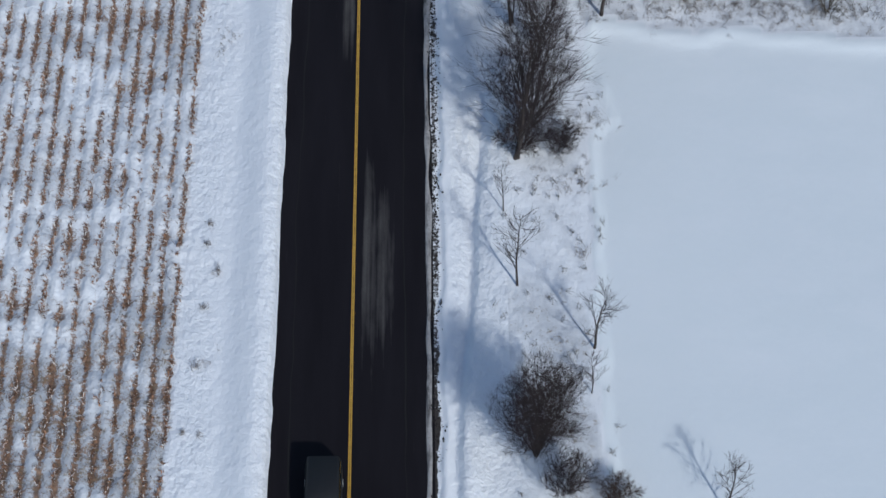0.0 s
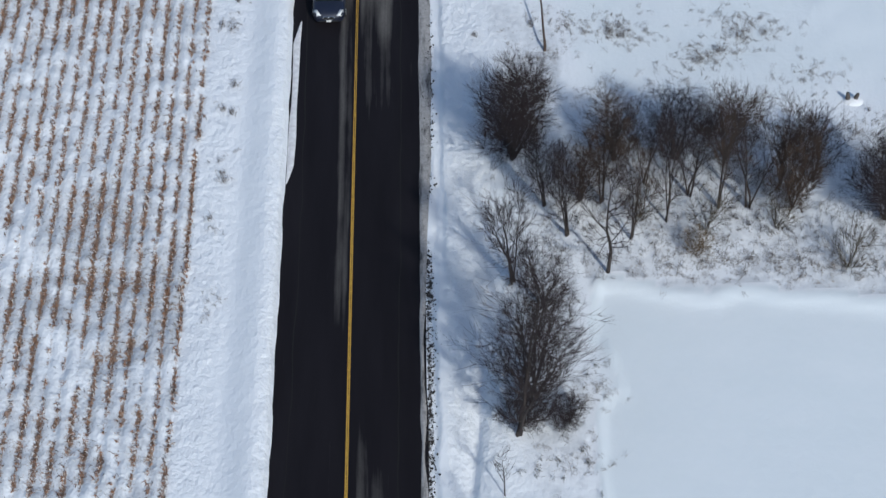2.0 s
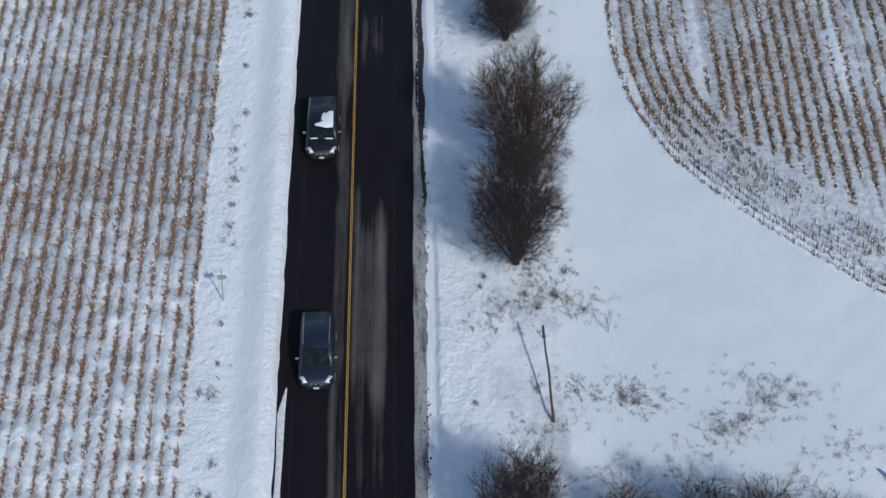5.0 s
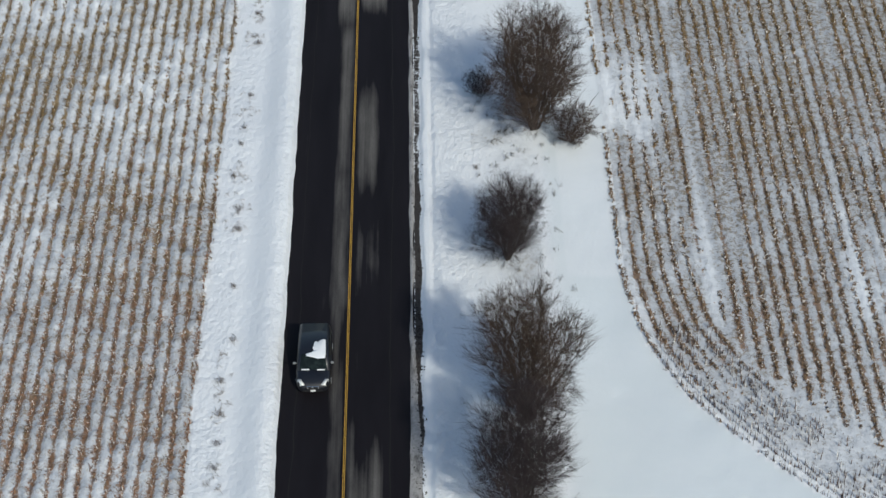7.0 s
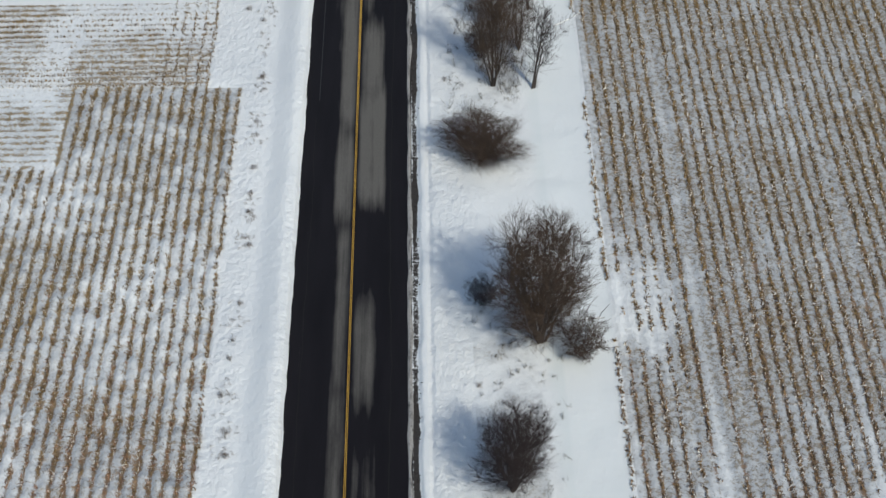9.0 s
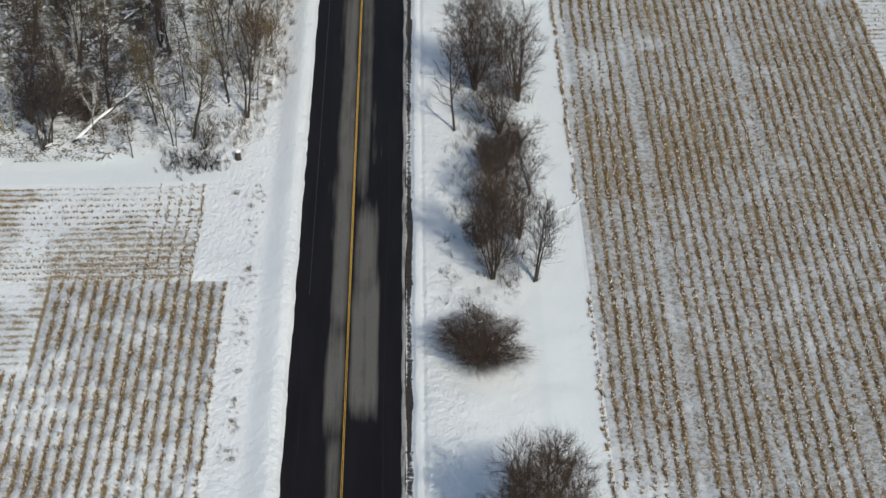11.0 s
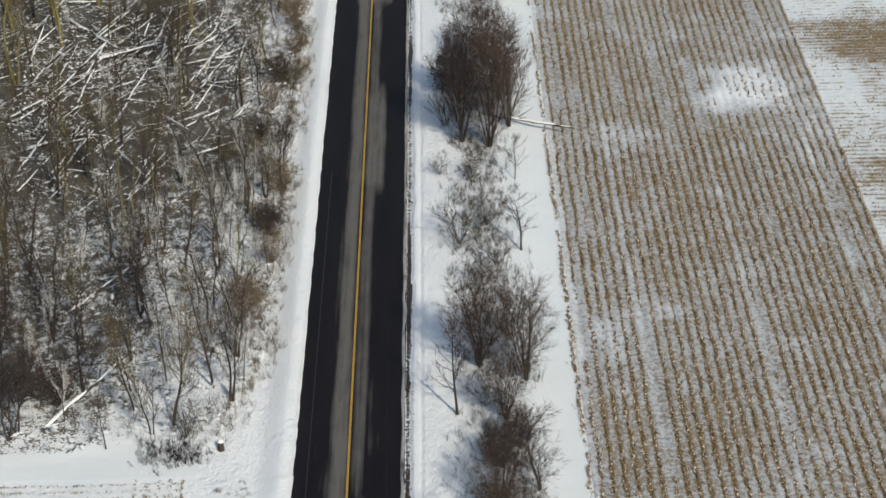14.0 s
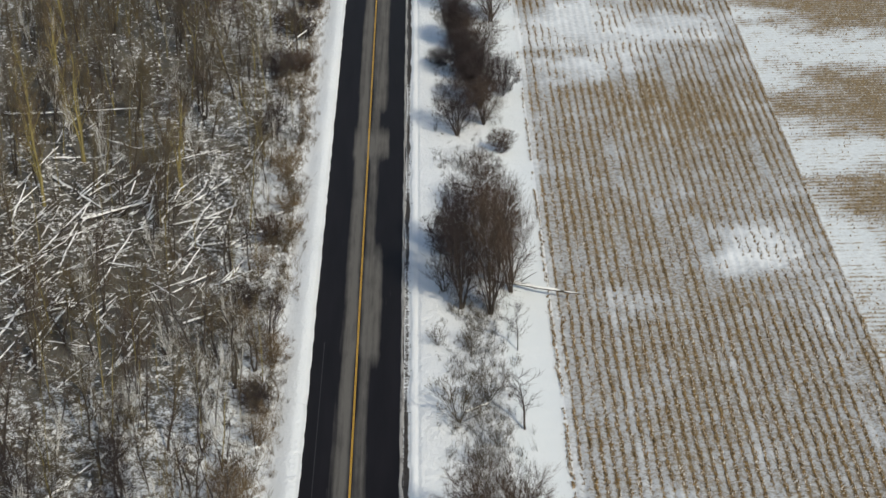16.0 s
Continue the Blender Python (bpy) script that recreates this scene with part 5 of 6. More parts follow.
    for y in np.arange(146.0, 290.0, 6.5):
        y = y + rng.uniform(-1.6, 1.6)
        x = float(wood_edge(np.array([y]))[0]) - rng.uniform(0.2, 3.0)
        plant(("russet", "russet", "scrub")[int(rng.integers(0, 3))], int(rng.integers(0, 2)), x, y, rng.uniform(2.4, 4.4), rng.uniform(3.0, 4.8), rng.uniform(0, 6.28), "shrubs at the wood's edge")
    brush("snowy_branches", "fallen branches white with snow in the wood", M["snow"], 1150, blown_down, 0.8, 93, 2.4, 0.026)

    for _ in range(330):
        x, y = rng.uniform(-48, -7.5), rng.uniform(133, 285)
        if in_wood(np.array([x]), np.array([y]))[0]:
            plant("whip", int(rng.integers(0, 3)), x, y, rng.uniform(5, 10), rng.uniform(0.8, 1.8), rng.uniform(0, 6.28), "young trees of the wood")
    # clots of snow caught in the brush
    v, f = [], []
    for _ in range(19000):
        x, y = rng.uniform(-50, -7.5), rng.uniform(131, 280)
        if not in_wood(np.array([x]), np.array([y]))[0] or float(fbm(np.array([x]), np.array([y]), 5.0, 141)[0]) + rng.uniform(-0.1, 0.1) < (0.5 if y < 176 else 0.52):
            continue
        r, z, k = 0.03 + (0.17 if y < 176 else 0.14) * rng.uniform(0, 1) ** 2.2, ground_z(x, y) + abs(rng.normal(0.4, 0.9)), len(v)
        a, ln = rng.uniform(0, 6.283), rng.uniform(0.8, 3.2)
        c, q = math.cos(a) * r, math.sin(a) * r
        v += [(x + c * ln, y + q * ln, z), (x - q, y + c, z), (x - c * ln, y - q * ln, z + 0.02), (x + q, y - c, z), (x, y, z + r * 0.7)]
        f += [(k, k + 1, k + 4), (k + 1, k + 2, k + 4), (k + 2, k + 3, k + 4), (k + 3, k, k + 4)]
    tagged(new("snow_clots", mesh_from("snow_clots", v, f, M["snow"], True)), "small clots of snow caught in the woodland brush", "snow", kind="stuff")
    brush("undergrowth", "tangled reddish undergrowth in the wood", M["red_twig"], 4000, inside, 1.6, 92)


the_wood()


# ---- small things along the verges ----
def tuft(x, y, size, seed):
    """A dry weed clump poking out of the snow."""
    rng = np.random.default_rng(seed)
    w = Wood()
    for _ in range(int(22 + 16 * size)):
        a, t = rng.uniform(0, 6.283), abs(rng.normal(0, 0.45))
        h = size * rng.uniform(0.2, 0.6)
        p = Vector((rng.normal(0, 0.14) * size, rng.normal(0, 0.16) * size, -0.02))
        tip = p + Vector((math.cos(a) * t * h, math.sin(a) * t * h, h))
        w.spike(p, tip, 0.010)
        q = p.lerp(tip, 0.6)
        w.spike(q, q + Vector((rng.normal(0, 0.12), rng.normal(0, 0.12), rng.uniform(0, 0.15))), 0.009)
    ob = new("weed_clump", mesh_from("weed_clump", w.v, w.f, M["weed"]))
    ob.matrix_basis = pose(x, y, ground_z(x, y))
    return tagged(ob, "dry dark weed clump poking out of the snow", "weed", "weeds along the verge")


WEEDS_NEAR = [(-7.3, -4.1, 1.0), (-7.9, -0.8, 0.7), (-8.0, -2.2, 0.7), (-8.1, -10.3, 0.9), (-7.9, -6.5, 0.7), (-8.5, -14.3, 0.6), (-7.4, 30.4, 1.0), (-7.4, 28.0, 0.9), (-7.6, 22.3, 1.0), (-8.3, 19.4, 0.8), (-7.6, 54.2, 0.9), (-7.6, 51.7, 0.7), (-7.6, 49.7, 0.7), (-7.6, 41.3, 0.6), (-7.6, 38.1, 0.6), (-7.8, 35.4, 1.0), (-8.5, 35.6, 1.1), (-8.0, 28.3, 0.6)]
WEEDS_FAR = [(-7.7, 22.9, 0.7), (-7.5, 71.5, 0.7), (-7.5, 65.8, 0.7), (-7.2, 60.7, 0.8), (-7.7, 57.0, 0.9), (-8.1, 124.0, 0.8), (-9.4, 125.9, 0.9), (-7.6, 115.3, 0.9), (-7.6, 102.7, 0.9), (-7.6, 99.4, 0.8), (-7.7, 97.2, 0.7), (-7.4, 93.2, 0.9), (-7.6, 86.6, 0.7), (-7.8, 82.7, 0.8), (-7.9, 80.7, 0.7), (-8.2, 77.1, 0.9), (-7.6, 73.6, 0.8)]
WEEDS_EAST = [(7.4, 34.4, 0.7), (8.2, 44.6, 0.9), (12.4, 42.9, 1.0), (11.3, 41.9, 1.0), (11.0, 35.4, 1.3), (13.2, 35.1, 0.9), (15.8, 34.8, 1.4), (16.6, 34.3, 1.2), (24.1, 34.3, 1.3), (22.6, 32.9, 1.2),
              (25.6, 34.5, 1.0), (21.1, 32.0, 1.2), (7.9, 43.7, 0.7), (10.6, 43.0, 0.9), (14.1, 41.7, 0.9), (13.1, 44.8, 1.0), (8.5, 77.6, 0.7), (6.8, 114.4, 0.7), (12.4, -3.1, 1.3), (29.9, 25.4, 1.4), (28.9, 25.2, 1.1)]
for k, (x, y, s) in enumerate(WEEDS_NEAR + WEEDS_FAR + WEEDS_EAST):
    tuft(x, y, s, 300 + k)


def verge_brush():
    def under_hedge(r):
        y = r.uniform(-20, 290)
        x = r.normal(11.0, 1.9)
        sparse = y < 20 and r.uniform() < 0.5
        return (x, y) if 7.0 < x < 14.6 and not sparse and not 24 < y < 46 and not 88 < y < 110 else (None, None)

    def cross_hedge(r):
        x, y = r.uniform(11, 34), r.normal(19.0, 3.4)
        return (x, y) if 14.2 < y < 31 else (None, None)

    def wood_verge(r):
        y = r.uniform(132, 290)
        x = float(wood_edge(np.array([y]))[0]) + abs(r.normal(0, 0.9)) - 0.5
        return (x, y) if x < -5.6 else (None, None)

    def brush_pile(r):
        return r.normal(-13.2, 1.5), r.normal(130.5, 0.9)

    spots = [(10.6, 43.0), (12.4, 42.6), (9.0, 41.6), (14.0, 42.0), (11.6, 45.0), (8.2, 40.6), (15.6, 35.0), (16.8, 34.5), (24.0, 34.2), (25.6, 34.8), (22.4, 32.6), (21.0, 31.8), (13.0, 35.6), (23.5, 36.0), (18.5, 29.5), (28.0, 30.5), (25.0, 28.0), (14.6, 29.0), (30.5, 26.0), (11.0, 32.5), (17.5, 15.2), (20.0, 15.0), (22.5, 15.4), (24.5, 15.0), (27.0, 15.6), (29.0, 15.0), (13.0, 6.5), (12.5, 2.0)]

    def grass_patch(r):
        cx, cy = spots[int(r.integers(0, len(spots)))]
        return cx + r.normal(0, 1.2), cy + r.normal(0, 0.8)

    def far_hedge(r):
        x, y = r.normal(10.8, 2.0), r.uniform(108, 285)
        return (x, y) if 7.0 < x < 15.0 and float(fbm(np.array([x]), np.array([y]), 6.0, 97)[0]) > 0.44 else (None, None)

    brush("verge_brush", "thin bare brush thick between the hedgerow trees", M["grey_twig"], 2400, far_hedge, 1.2, 206)
    def weed_line(r):
        x, y = r.normal(-7.75, 0.4), r.uniform(-25, 128)
        return (x, y) if -9.0 < x < -6.6 and float(fbm(np.array([x]), np.array([y]), 2.6, 98)[0]) > 0.55 else (None, None)

    brush("verge_weeds", "scattered dark dry weeds along the snowy verge", M["weed"], 700, weed_line, 0.26, 207, 1.0, 0.010)
    brush("dry_grass", "low wispy patches of dry brown weeds in snow", M["weed"], 1300, grass_patch, 0.32, 205, 1.2, 0.008)
    brush("verge_brush", "thin dry brush and grass under the hedgerow", M["grey_twig"], 1500, under_hedge, 0.5, 201)
    brush("verge_brush", "thin dry brush under the cross hedge", M["red_twig"], 800, cross_hedge, 0.6, 202, 0.9, 0.008)
    brush("verge_brush", "reddish brush along the edge of the wood", M["tan_twig"], 1100, wood_verge, 1.0, 203)
    brush("brush_pile", "snowy pile of cut brush by the field corner", M["twig"], 150, brush_pile, 0.7, 204)


verge_brush()
RNG = np.random.default_rng(404)
for row in ((12.7, 187.4, 20.4, 183.0, 0.17, 0.5), (15.9, 122.0, 18.3, 123.4, 0.05, 0.4), (14.2, 83.7, 17.1, 83.0, 0.09, 0.9), (9.3, 163.0, 11.8, 164.4, 0.10, 0.2)):
    ob = fallen_trunk(*row[:5], RNG, row[5])
    tagged(ob, "fallen limb capped with snow beside the hedgerow", "fallen limb", "fallen limbs in the hedgerow")


def leaning_pole():
    """A thin pole snapped above its splinted foot, leaning far over the snow, with a knob of broken wood at the top."""
    ob = holder("pole", pose(11.72, 32.9, ground_z(11.72, 32.9)))
    ahead = Vector((0.0, 4.9, 1.7))
    foot = Vector((0.0, 0.25, 0.62))

    def on(u, dx=0.0, dz=0.0):
        return foot + ahead * u + Vector((dx, 0, dz))

    w = Wood()
    w.tube([on(-0.02), on(0.2, -0.06, 0.03), on(0.45, -0.10, 0.06), on(0.72, -0.24, 0.03), on(1.0, -0.32)], 0.075, 0.05, 8)
    part("shaft", mesh_from("shaft", w.v, w.f, M["pole"], True), ob)
    k = Wood()
    k.tube([on(0.88, -0.28), on(0.94, -0.31, 0.02), on(1.03, -0.33)], 0.10, 0.07, 7)
    k.tube([on(0.86, -0.28), on(0.90, -0.50, 0.06), on(0.98, -0.75, 0.10)], 0.03, 0.012, 5)
    part("broken_top", mesh_from("broken_top", k.v, k.f, M["pole"], True), ob)
    f = Wood()
    f.tube([Vector((0.02, 0, -0.2)), Vector((0.03, 0.1, 0.35)), Vector((0.0, 0.28, 0.70))], 0.11, 0.085, 8)
    part("splintered_foot", mesh_from("splintered_foot", f.v, f.f, M["pole"], True), ob, "short upright stub where the pole snapped")
    tagged(ob, "thin weathered wooden pole snapped and leaning over snow", "pole")


leaning_pole()


def box_mesh(name, sx, sy, sz, material, bevel=0.02, at=(0, 0, 0)):
    bm = bmesh.new()
    bmesh.ops.create_cube(bm, size=1.0)
    bmesh.ops.scale(bm, vec=(sx, sy, sz), verts=bm.verts)
    if bevel:
        bmesh.ops.bevel(bm, geom=bm.edges[:], offset=bevel, segments=2, affect="EDGES")
    bmesh.ops.translate(bm, vec=at, verts=bm.verts)
    me = bpy.data.meshes.new(name)
    bm.to_mesh(me)
    bm.free()
    me.materials.append(material)
    return me


def roadside_sign():
    ob = holder("roadside_sign", pose(-7.6, 43.3, ground_z(-7.6, 43.3), 0, 2, 4))
    part("post", box_mesh("post", 0.07, 0.05, 2.7, M["metal"], 0.01, (0, 0, 1.25)), ob)
    part("panel", box_mesh("panel", 0.56, 0.02, 0.36, M["metal"], 0.008, (0, 0.045, 1.95)), ob, "bare grey back of the panel")
    part("brace", box_mesh("brace", 0.60, 0.03, 0.04, M["metal"], 0.008, (0, 0.02, 2.05)), ob)
    part("brace", box_mesh("brace", 0.60, 0.03, 0.04, M["metal"], 0.008, (0, 0.02, 1.85)), ob)
    tagged(ob, "small grey metal road sign seen from its back", "sign")


roadside_sign()


def stump(x, y, r, h, seed, label):
    rng = np.random.default_rng(seed)
    ob = holder("stump", pose(x, y, ground_z(x, y), 0, 0, rng.uniform(0, 360)))
    v, f, n = [], [], 12
    levels = [(-0.1, 1.25), (0.1, 1.08), (0.5, 0.95), (1.0, 0.9)]
    wob = rng.uniform(0.88, 1.1, n)
    for u, s in levels:
        v += [(math.cos(6.2832 * k / n) * r * s * wob[k], math.sin(6.2832 * k / n) * r * s * wob[k], u * h + (rng.uniform(-0.04, 0.04) if u == 1.0 else 0)) for k in range(n)]
    for q in range(3):
        f += [(q * n + k, q * n + (k + 1) % n, (q + 1) * n + (k + 1) % n, (q + 1) * n + k) for k in range(n)]
    f.append(tuple(3 * n + k for k in range(n)))
    part("bole", mesh_from("bole", v, f, M["bark"], True), ob)
    v, f = [], []
    for u, s in ((0.97, 0.97), (1.08, 1.06), (1.28, 0.95), (1.45, 0.62)):
        v += [(math.cos(6.2832 * k / n) * r * s, math.sin(6.2832 * k / n) * r * s, h + (u - 1) * r * 1.6) for k in range(n)]
    v.append((0, 0, h + 0.52 * r * 1.6))
    for q in range(3):
        f += [(q * n + k, q * n + (k + 1) % n, (q + 1) * n + (k + 1) % n, (q + 1) * n + k) for k in range(n)]
    f += [(3 * n + k, 3 * n + (k + 1) % n, 4 * n) for k in range(n)]
    part("snow_cap", mesh_from("snow_cap", v, f, M["snow"], True), ob, "round cap of clean snow")
    return tagged(ob, label, "stump")


stump(-9.6, 131.2, 0.24, 0.75, 1, "brown stump with a round cap of snow")
stump(-11.5, 144.8, 0.22, 0.55, 2, "low brown stump capped with snow in brush")


def snag(x, y):
    """Two dark broken stubs in a small drift."""
    ob = holder("broken_snag", pose(x, y, ground_z(x, y)))
    for dx, lean, h in ((-0.2, -0.1, 0.6), (0.22, 0.12, 0.5)):
        w = Wood()
        w.tube([Vector((dx, 0, -0.1)), Vector((dx + lean * 0.4, 0.02, h * 0.5)), Vector((dx + lean, 0, h)), Vector((dx + lean * 1.1, 0, h + 0.08))], 0.17, 0.08, 8)
        part("stub", mesh_from("stub", w.v, w.f, M["rock"], True), ob)
    v, f, n = [(0.1, -0.1, 0.20)], [], 14
    for s, z in ((0.5, 0.16), (0.85, 0.05), (1.0, -0.06)):
        v += [(0.1 + math.cos(6.2832 * k / n) * 0.7 * s, -0.1 + math.sin(6.2832 * k / n) * 0.5 * s, z) for k in range(n)]
    f += [(0, 1 + k, 1 + (k + 1) % n) for k in range(n)]
    for q in range(2):
        f += [(1 + q * n + k, 1 + (q + 1) * n + k, 1 + (q + 1) * n + (k + 1) % n, 1 + q * n + (k + 1) % n) for k in range(n)]
    part("drift", mesh_from("drift", v, f, M["snow"], True), ob, "small snow drift round the stubs")
    tagged(ob, "dark broken tree stubs in a small drift", "stump")


snag(30.2, 28.4)


# ---- cars ----
def loft(name, stations, material):
    """A closed shell through cross sections, each a list of (x, z) from one side over the top to the other, at y."""
    v, f = [], []
    m = len(stations[0][1])
    for y, ring in stations:
        v += [(x, y, z) for x, z in ring]
    for k in range(len(stations) - 1):
        for j in range(m):
            a, b = k * m + j, k * m + (j + 1) % m
            f.append((a, a + m, b + m, b))
    f.append(tuple(range(m)))
    f.append(tuple(range((len(stations) - 1) * m, len(stations) * m))[::-1])
    me = mesh_from(name, v, f, material)
    bm = bmesh.new()
    bm.from_mesh(me)
    bmesh.ops.recalc_face_normals(bm, faces=bm.faces)
    bm.to_mesh(me)
    bm.free()
    me.shade_smooth()
    return me


def ring(w, z0, z1, crown=0.04):
    """Half-rounded section: sills at z0, shoulder at z1."""
    pts = [(-w * 0.94, z0), (-w, z0 + 0.25 * (z1 - z0)), (-w, z0 + 0.7 * (z1 - z0)), (-w * 0.95, z1 - 0.03), (-w * 0.82, z1 + crown * 0.5), (-w * 0.4, z1 + crown)]
    return pts + [(-x, z) for x, z in reversed(pts)]


def slab(name, corners, material, thick=0.015):
    """A pane or panel through four corners, with thickness."""
    c = [Vector(p) for p in corners]
    n = (c[1] - c[0]).cross(c[3] - c[0]).normalized() * thick
    v = [p for p in c] + [p + n for p in c]
    f = [(0, 3, 2, 1), (4, 5, 6, 7), (0, 1, 5, 4), (1, 2, 6, 5), (2, 3, 7, 6), (3, 0, 4, 7)]
    return mesh_from(name, v, f, material)


def car(name, x, y, paint, label, tall=1.75, long=5.2, wide=2.06, rails=True, snowy=False):
    """A van or sport utility car, nose towards -y."""
    ob = holder(name, pose(x, y, 0.02))
    h, L = wide / 2, long / 2
    belt = 1.02
    body = loft("body", [
        (-L, ring(h * 0.55, 0.34, 0.60)), (-L + 0.10, ring(h * 0.76, 0.28, 0.75)), (-L + 0.28, ring(h * 0.89, 0.24, 0.85)), (-L + 0.55, ring(h * 0.97, 0.22, 0.94)), (-L + 1.15, ring(h, 0.22, 1.02, 0.06)),
        (-L + 1.5, ring(h, 0.22, belt, 0.02)), (0.2, ring(h, 0.22, belt, 0.0)), (L - 0.5, ring(h, 0.22, belt, 0.0)), (L - 0.08, ring(h * 0.96, 0.26, belt, 0.0)), (L, ring(h * 0.88, 0.34, 0.9, 0.0))], paint)
    part("body", body, ob)
    # cabin with a raked screen
    g, s = h * 0.95, h * 0.80
    a0, a1, a2, a3 = -L + 1.12, -L + 1.95, L - 0.35, L - 0.06
    cabin = loft("cabin", [
        (a0, [(-g, belt - 0.05), (-g * 0.99, belt), (-g * 0.9, belt + 0.02), (g * 0.9, belt + 0.02), (g * 0.99, belt), (g, belt - 0.05)]),
        (a1, [(-g, belt - 0.05), (-s * 1.08, tall - 0.10), (-s * 0.9, tall - 0.02), (s * 0.9, tall - 0.02), (s * 1.08, tall - 0.10), (g, belt - 0.05)]),
        (0.2, [(-g, belt - 0.05), (-s * 1.1, tall - 0.09), (-s * 0.9, tall + 0.02), (s * 0.9, tall + 0.02), (s * 1.1, tall - 0.09), (g, belt - 0.05)]),
        (a2, [(-g, belt - 0.05), (-s * 1.08, tall - 0.10), (-s * 0.9, tall), (s * 0.9, tall), (s * 1.08, tall - 0.10), (g, belt - 0.05)]),
        (a3, [(-g * 0.97, belt - 0.05), (-g * 0.95, belt), (-g * 0.85, belt + 0.03), (g * 0.85, belt + 0.03), (g * 0.95, belt), (g * 0.97, belt - 0.05)])], paint)
    part("cabin", cabin, ob)
    part("windscreen", slab("windscreen", [(-g * 0.86, a0 + 0.03, belt + 0.045), (g * 0.86, a0 + 0.03, belt + 0.045), (s * 0.84, a1 - 0.05, tall - 0.035), (-s * 0.84, a1 - 0.05, tall - 0.035)], M["glass"]), ob)
    part("rear_window", slab("rear_window", [(s * 0.82, a2 + 0.03, tall - 0.10), (g * 0.8, a3 - 0.02, belt + 0.12), (-g * 0.8, a3 - 0.02, belt + 0.12), (-s * 0.82, a2 + 0.03, tall - 0.10)][::-1], M["glass"]), ob)
    for sg in (-1, 1):
        for y0, y1 in ((-L + 1.75, -0.25), (-0.15, 1.05), (1.15, L - 0.45)):
            q = [(sg * (g + 0.004), y0, belt + 0.05), (sg * (g + 0.004), y1, belt + 0.05), (sg * (s * 1.12 + 0.012), y1 - 0.03, tall - 0.16), (sg * (s * 1.12 + 0.012), y0 + (0.28 if y0 < -0.5 else 0.03), tall - 0.16)]
            part("side_window", slab("side_window", q if sg > 0 else q[::-1], M["glass"], 0.012), ob)
        mirror = part("wing_mirror", box_mesh("wing_mirror", 0.22, 0.12, 0.16, M["metal"], 0.04, (sg * (h + 0.10), -L + 1.72, belt + 0.10)), ob)
        lamp = loft("headlight", [(-L + 0.10, [(sg * h * 0.46, 0.66), (sg * h * 0.48, 0.79), (sg * h * 0.66, 0.81), (sg * h * 0.76, 0.68)]), (-L + 0.46, [(sg * h * 0.70, 0.82), (sg * h * 0.70, 0.965), (sg * h * 0.88, 0.955), (sg * h * 0.955, 0.80)])], M["lamp_glass"])
        part("headlight", lamp, ob, "clear headlight lens")
        if rails:
            r = Wood()
            r.tube([Vector((sg * s * 0.92, -0.35, tall + 0.0)), Vector((sg * s * 0.92, -0.2, tall + 0.08)), Vector((sg * s * 0.92, 1.7, tall + 0.08)), Vector((sg * s * 0.92, 1.9, tall))], 0.022, 0.022, 6)
            part("roof_rail", mesh_from("roof_rail", r.v, r.f, M["metal"], True), ob, "silver roof rail")
    part("grille", box_mesh("grille", h * 0.74, 0.13, 0.20, M["chrome"], 0.04, (0, -L + 0.0, 0.67)), ob, "bright grille with two openings")
    for sg in (-1, 1):
        part("grille_opening", box_mesh("grille_opening", h * 0.28, 0.11, 0.13, M["plastic"], 0.03, (sg * h * 0.17, -L - 0.025, 0.70)), ob)
    part("bumper", box_mesh("bumper", h * 1.25, 0.16, 0.20, M["plastic"], 0.05, (0, -L + 0.06, 0.42)), ob)
    part("number_plate", box_mesh("number_plate", 0.31, 0.02, 0.15, M["plate"], 0.004, (0, -L - 0.05, 0.46)), ob, "blank white plate")
    for yy in (-L + 0.95, L - 1.05):
        for sg in (-1, 1):
            bm = bmesh.new()
            bmesh.ops.create_cone(bm, cap_ends=True, segments=20, radius1=0.35, radius2=0.35, depth=0.23)
            bmesh.ops.bevel(bm, geom=[e for e in bm.edges if len(e.link_faces) == 2 and any(len(fc.verts) > 4 for fc in e.link_faces)], offset=0.03, segments=2, affect="EDGES")
            bmesh.ops.rotate(bm, matrix=Matrix.Rotation(radians(90), 3, "Y"), verts=bm.verts)
            bmesh.ops.translate(bm, vec=(sg * (h - 0.10), yy, 0.35), verts=bm.verts)
            me = bpy.data.meshes.new("wheel")
            bm.to_mesh(me)
            bm.free()
            me.materials.append(M["rubber"])
            wheel = part("wheel", me, ob, "black tyre")
            bm = bmesh.new()
            bmesh.ops.create_cone(bm, cap_ends=True, segments=16, radius1=0.22, radius2=0.20, depth=0.03)
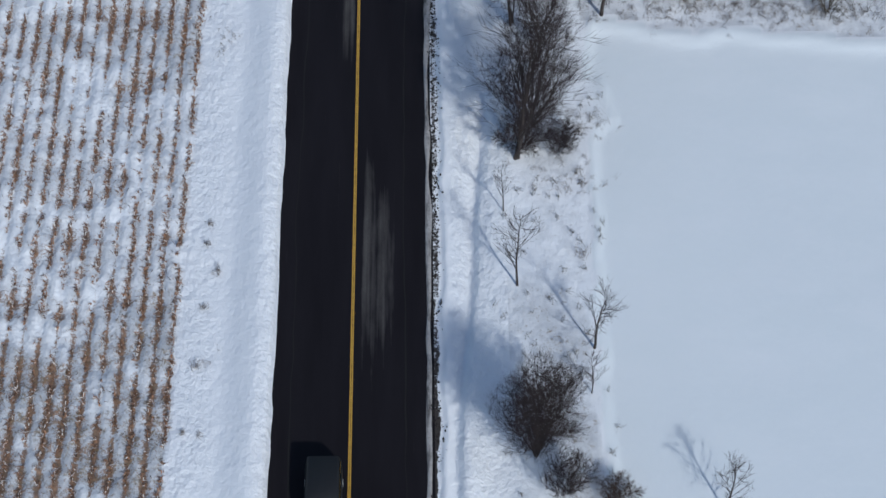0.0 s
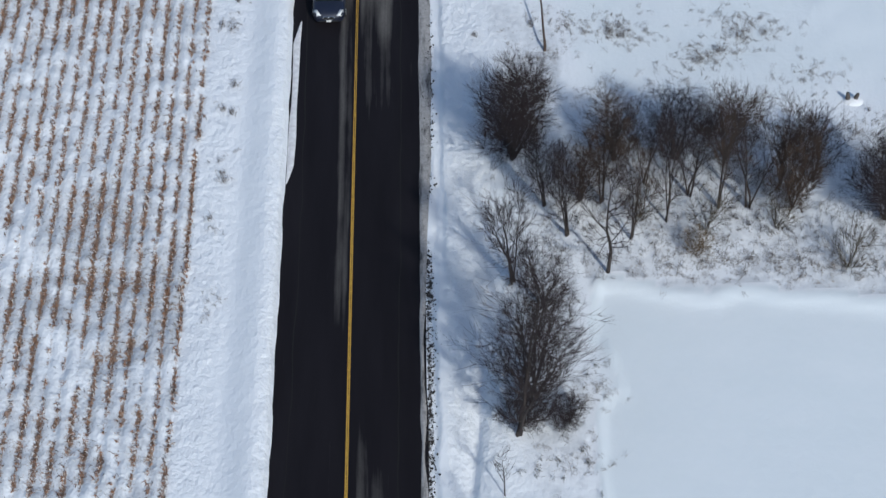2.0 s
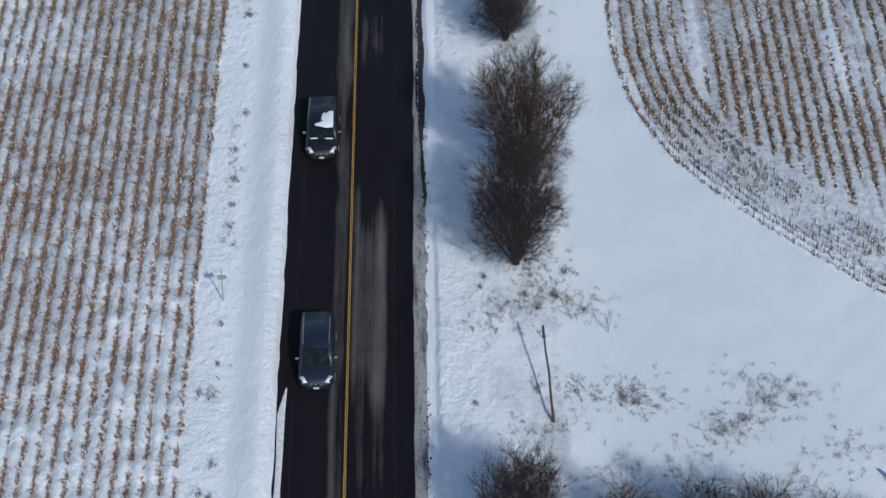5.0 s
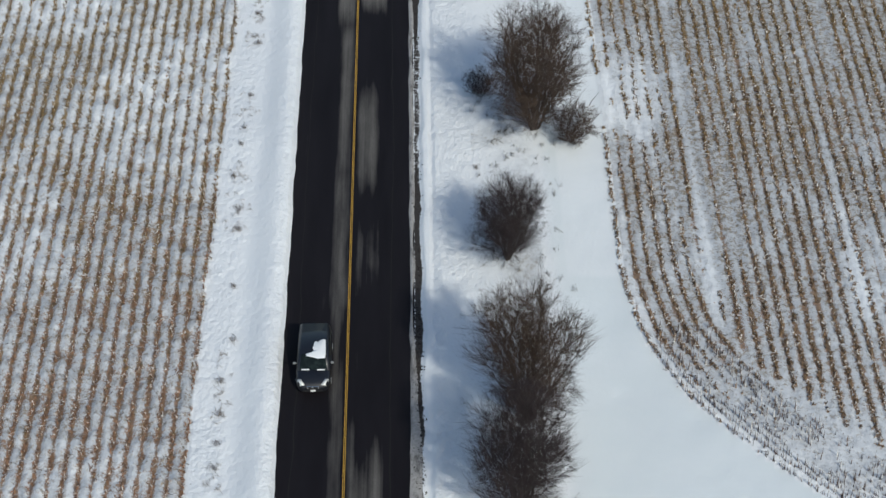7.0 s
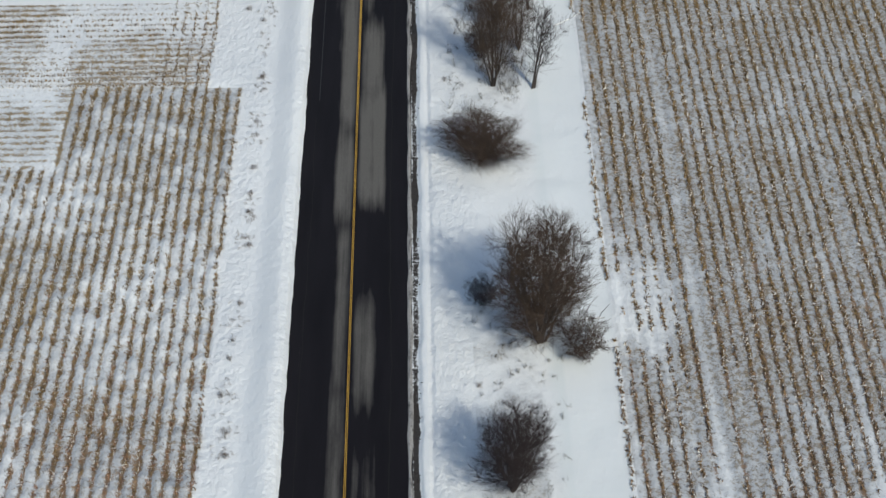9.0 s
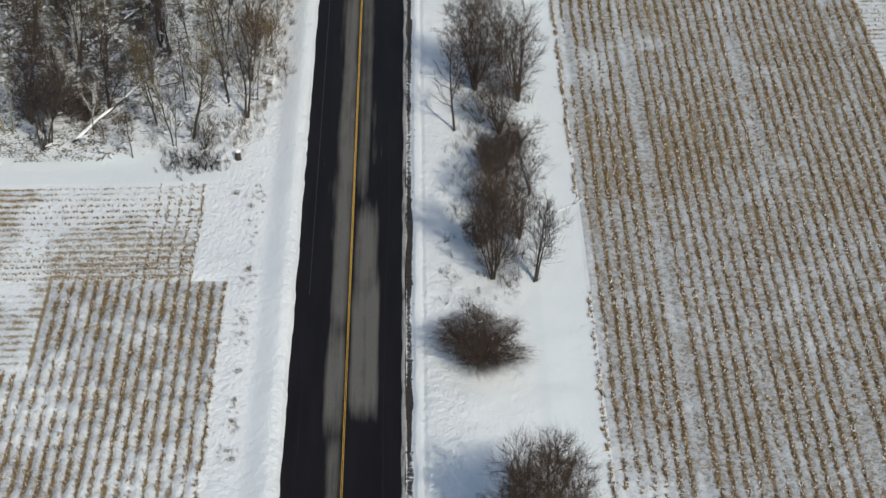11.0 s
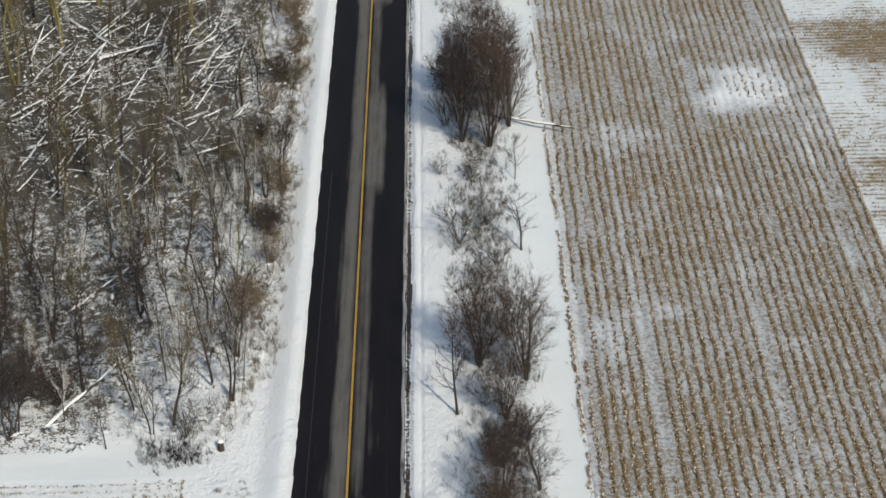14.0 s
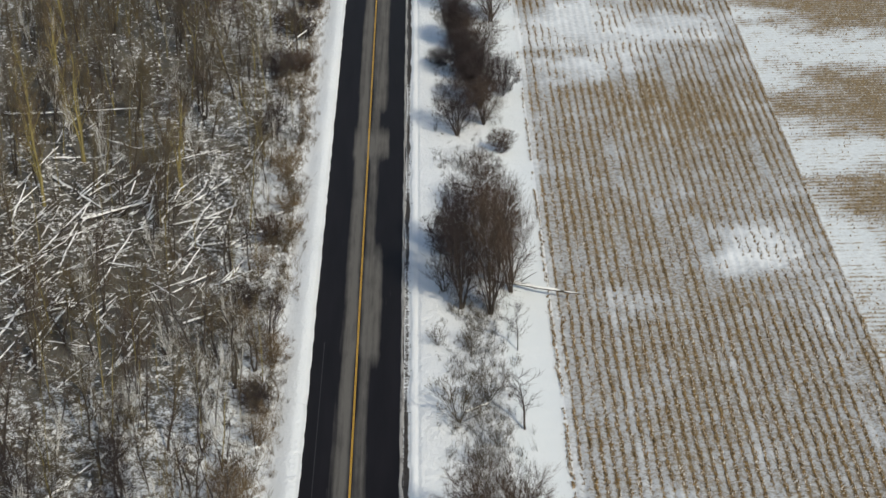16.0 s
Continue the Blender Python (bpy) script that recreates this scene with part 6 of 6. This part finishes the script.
            bmesh.ops.rotate(bm, matrix=Matrix.Rotation(radians(90 * sg), 3, "Y"), verts=bm.verts)
            bmesh.ops.translate(bm, vec=(sg * (h + 0.02), yy, 0.35), verts=bm.verts)
            me = bpy.data.meshes.new("rim")
            bm.to_mesh(me)
            bm.free()
            me.materials.append(M["metal"])
            part("rim", me, wheel, "silver rim")
    if snowy:
        # ragged patch of unmelted snow on the roof and along the foot of the screen
        rim = [(0.74, -1.02), (0.30, -1.06), (0.02, -0.93), (-0.40, -0.80), (-0.46, -0.66), (-0.12, -0.56), (0.05, -0.38), (-0.06, -0.14), (0.02, 0.22), (0.10, 0.48), (0.28, 0.42), (0.42, 0.60), (0.74, 0.62), (0.76, -0.2)]
        rng = np.random.default_rng(9)
        rim = [p for a, b in zip(rim, rim[1:] + rim[:1]) for p in (a, ((a[0] + b[0]) / 2 + rng.normal(0, 0.025), (a[1] + b[1]) / 2 + rng.normal(0, 0.03)))]
        n, v, f = len(rim), [(0.38, -0.3, tall + 0.07)], []
        for s2, z in ((0.88, 0.06), (1.0, 0.018)):
            v += [(0.38 + (x - 0.38) * s2, -0.3 + (y + 0.3) * s2, tall + z) for x, y in rim]
        f += [(0, 1 + k, 1 + (k + 1) % n) for k in range(n)] + [(1 + k, 1 + n + k, 1 + n + (k + 1) % n, 1 + (k + 1) % n) for k in range(n)]
        part("roof_snow", mesh_from("roof_snow", v, f, M["snow"], True), ob, "ragged patch of snow on the roof")
        for sg in (-1, 1):
            part("screen_snow", box_mesh("screen_snow", 0.50, 0.10, 0.05, M["snow"], 0.02, (sg * 0.48, a0 + 0.02 - 0.02 * sg, belt + 0.07)), ob, "line of snow below the screen")
    return tagged(ob, label, "car", "cars on the road")


car("minivan", -1.75, 38.35, M["navy"], "dark navy minivan with silver roof rails on the road")
car("sport_utility_car", -2.0, 58.3, M["black_paint"], "dark car with a patch of snow on its roof", 1.70, 5.0, 2.1, False, True)
car("dark_van", -1.25, -18.9, M["matt_black"], "dark closed van on wet asphalt", 1.78, 5.0, 1.85, False)
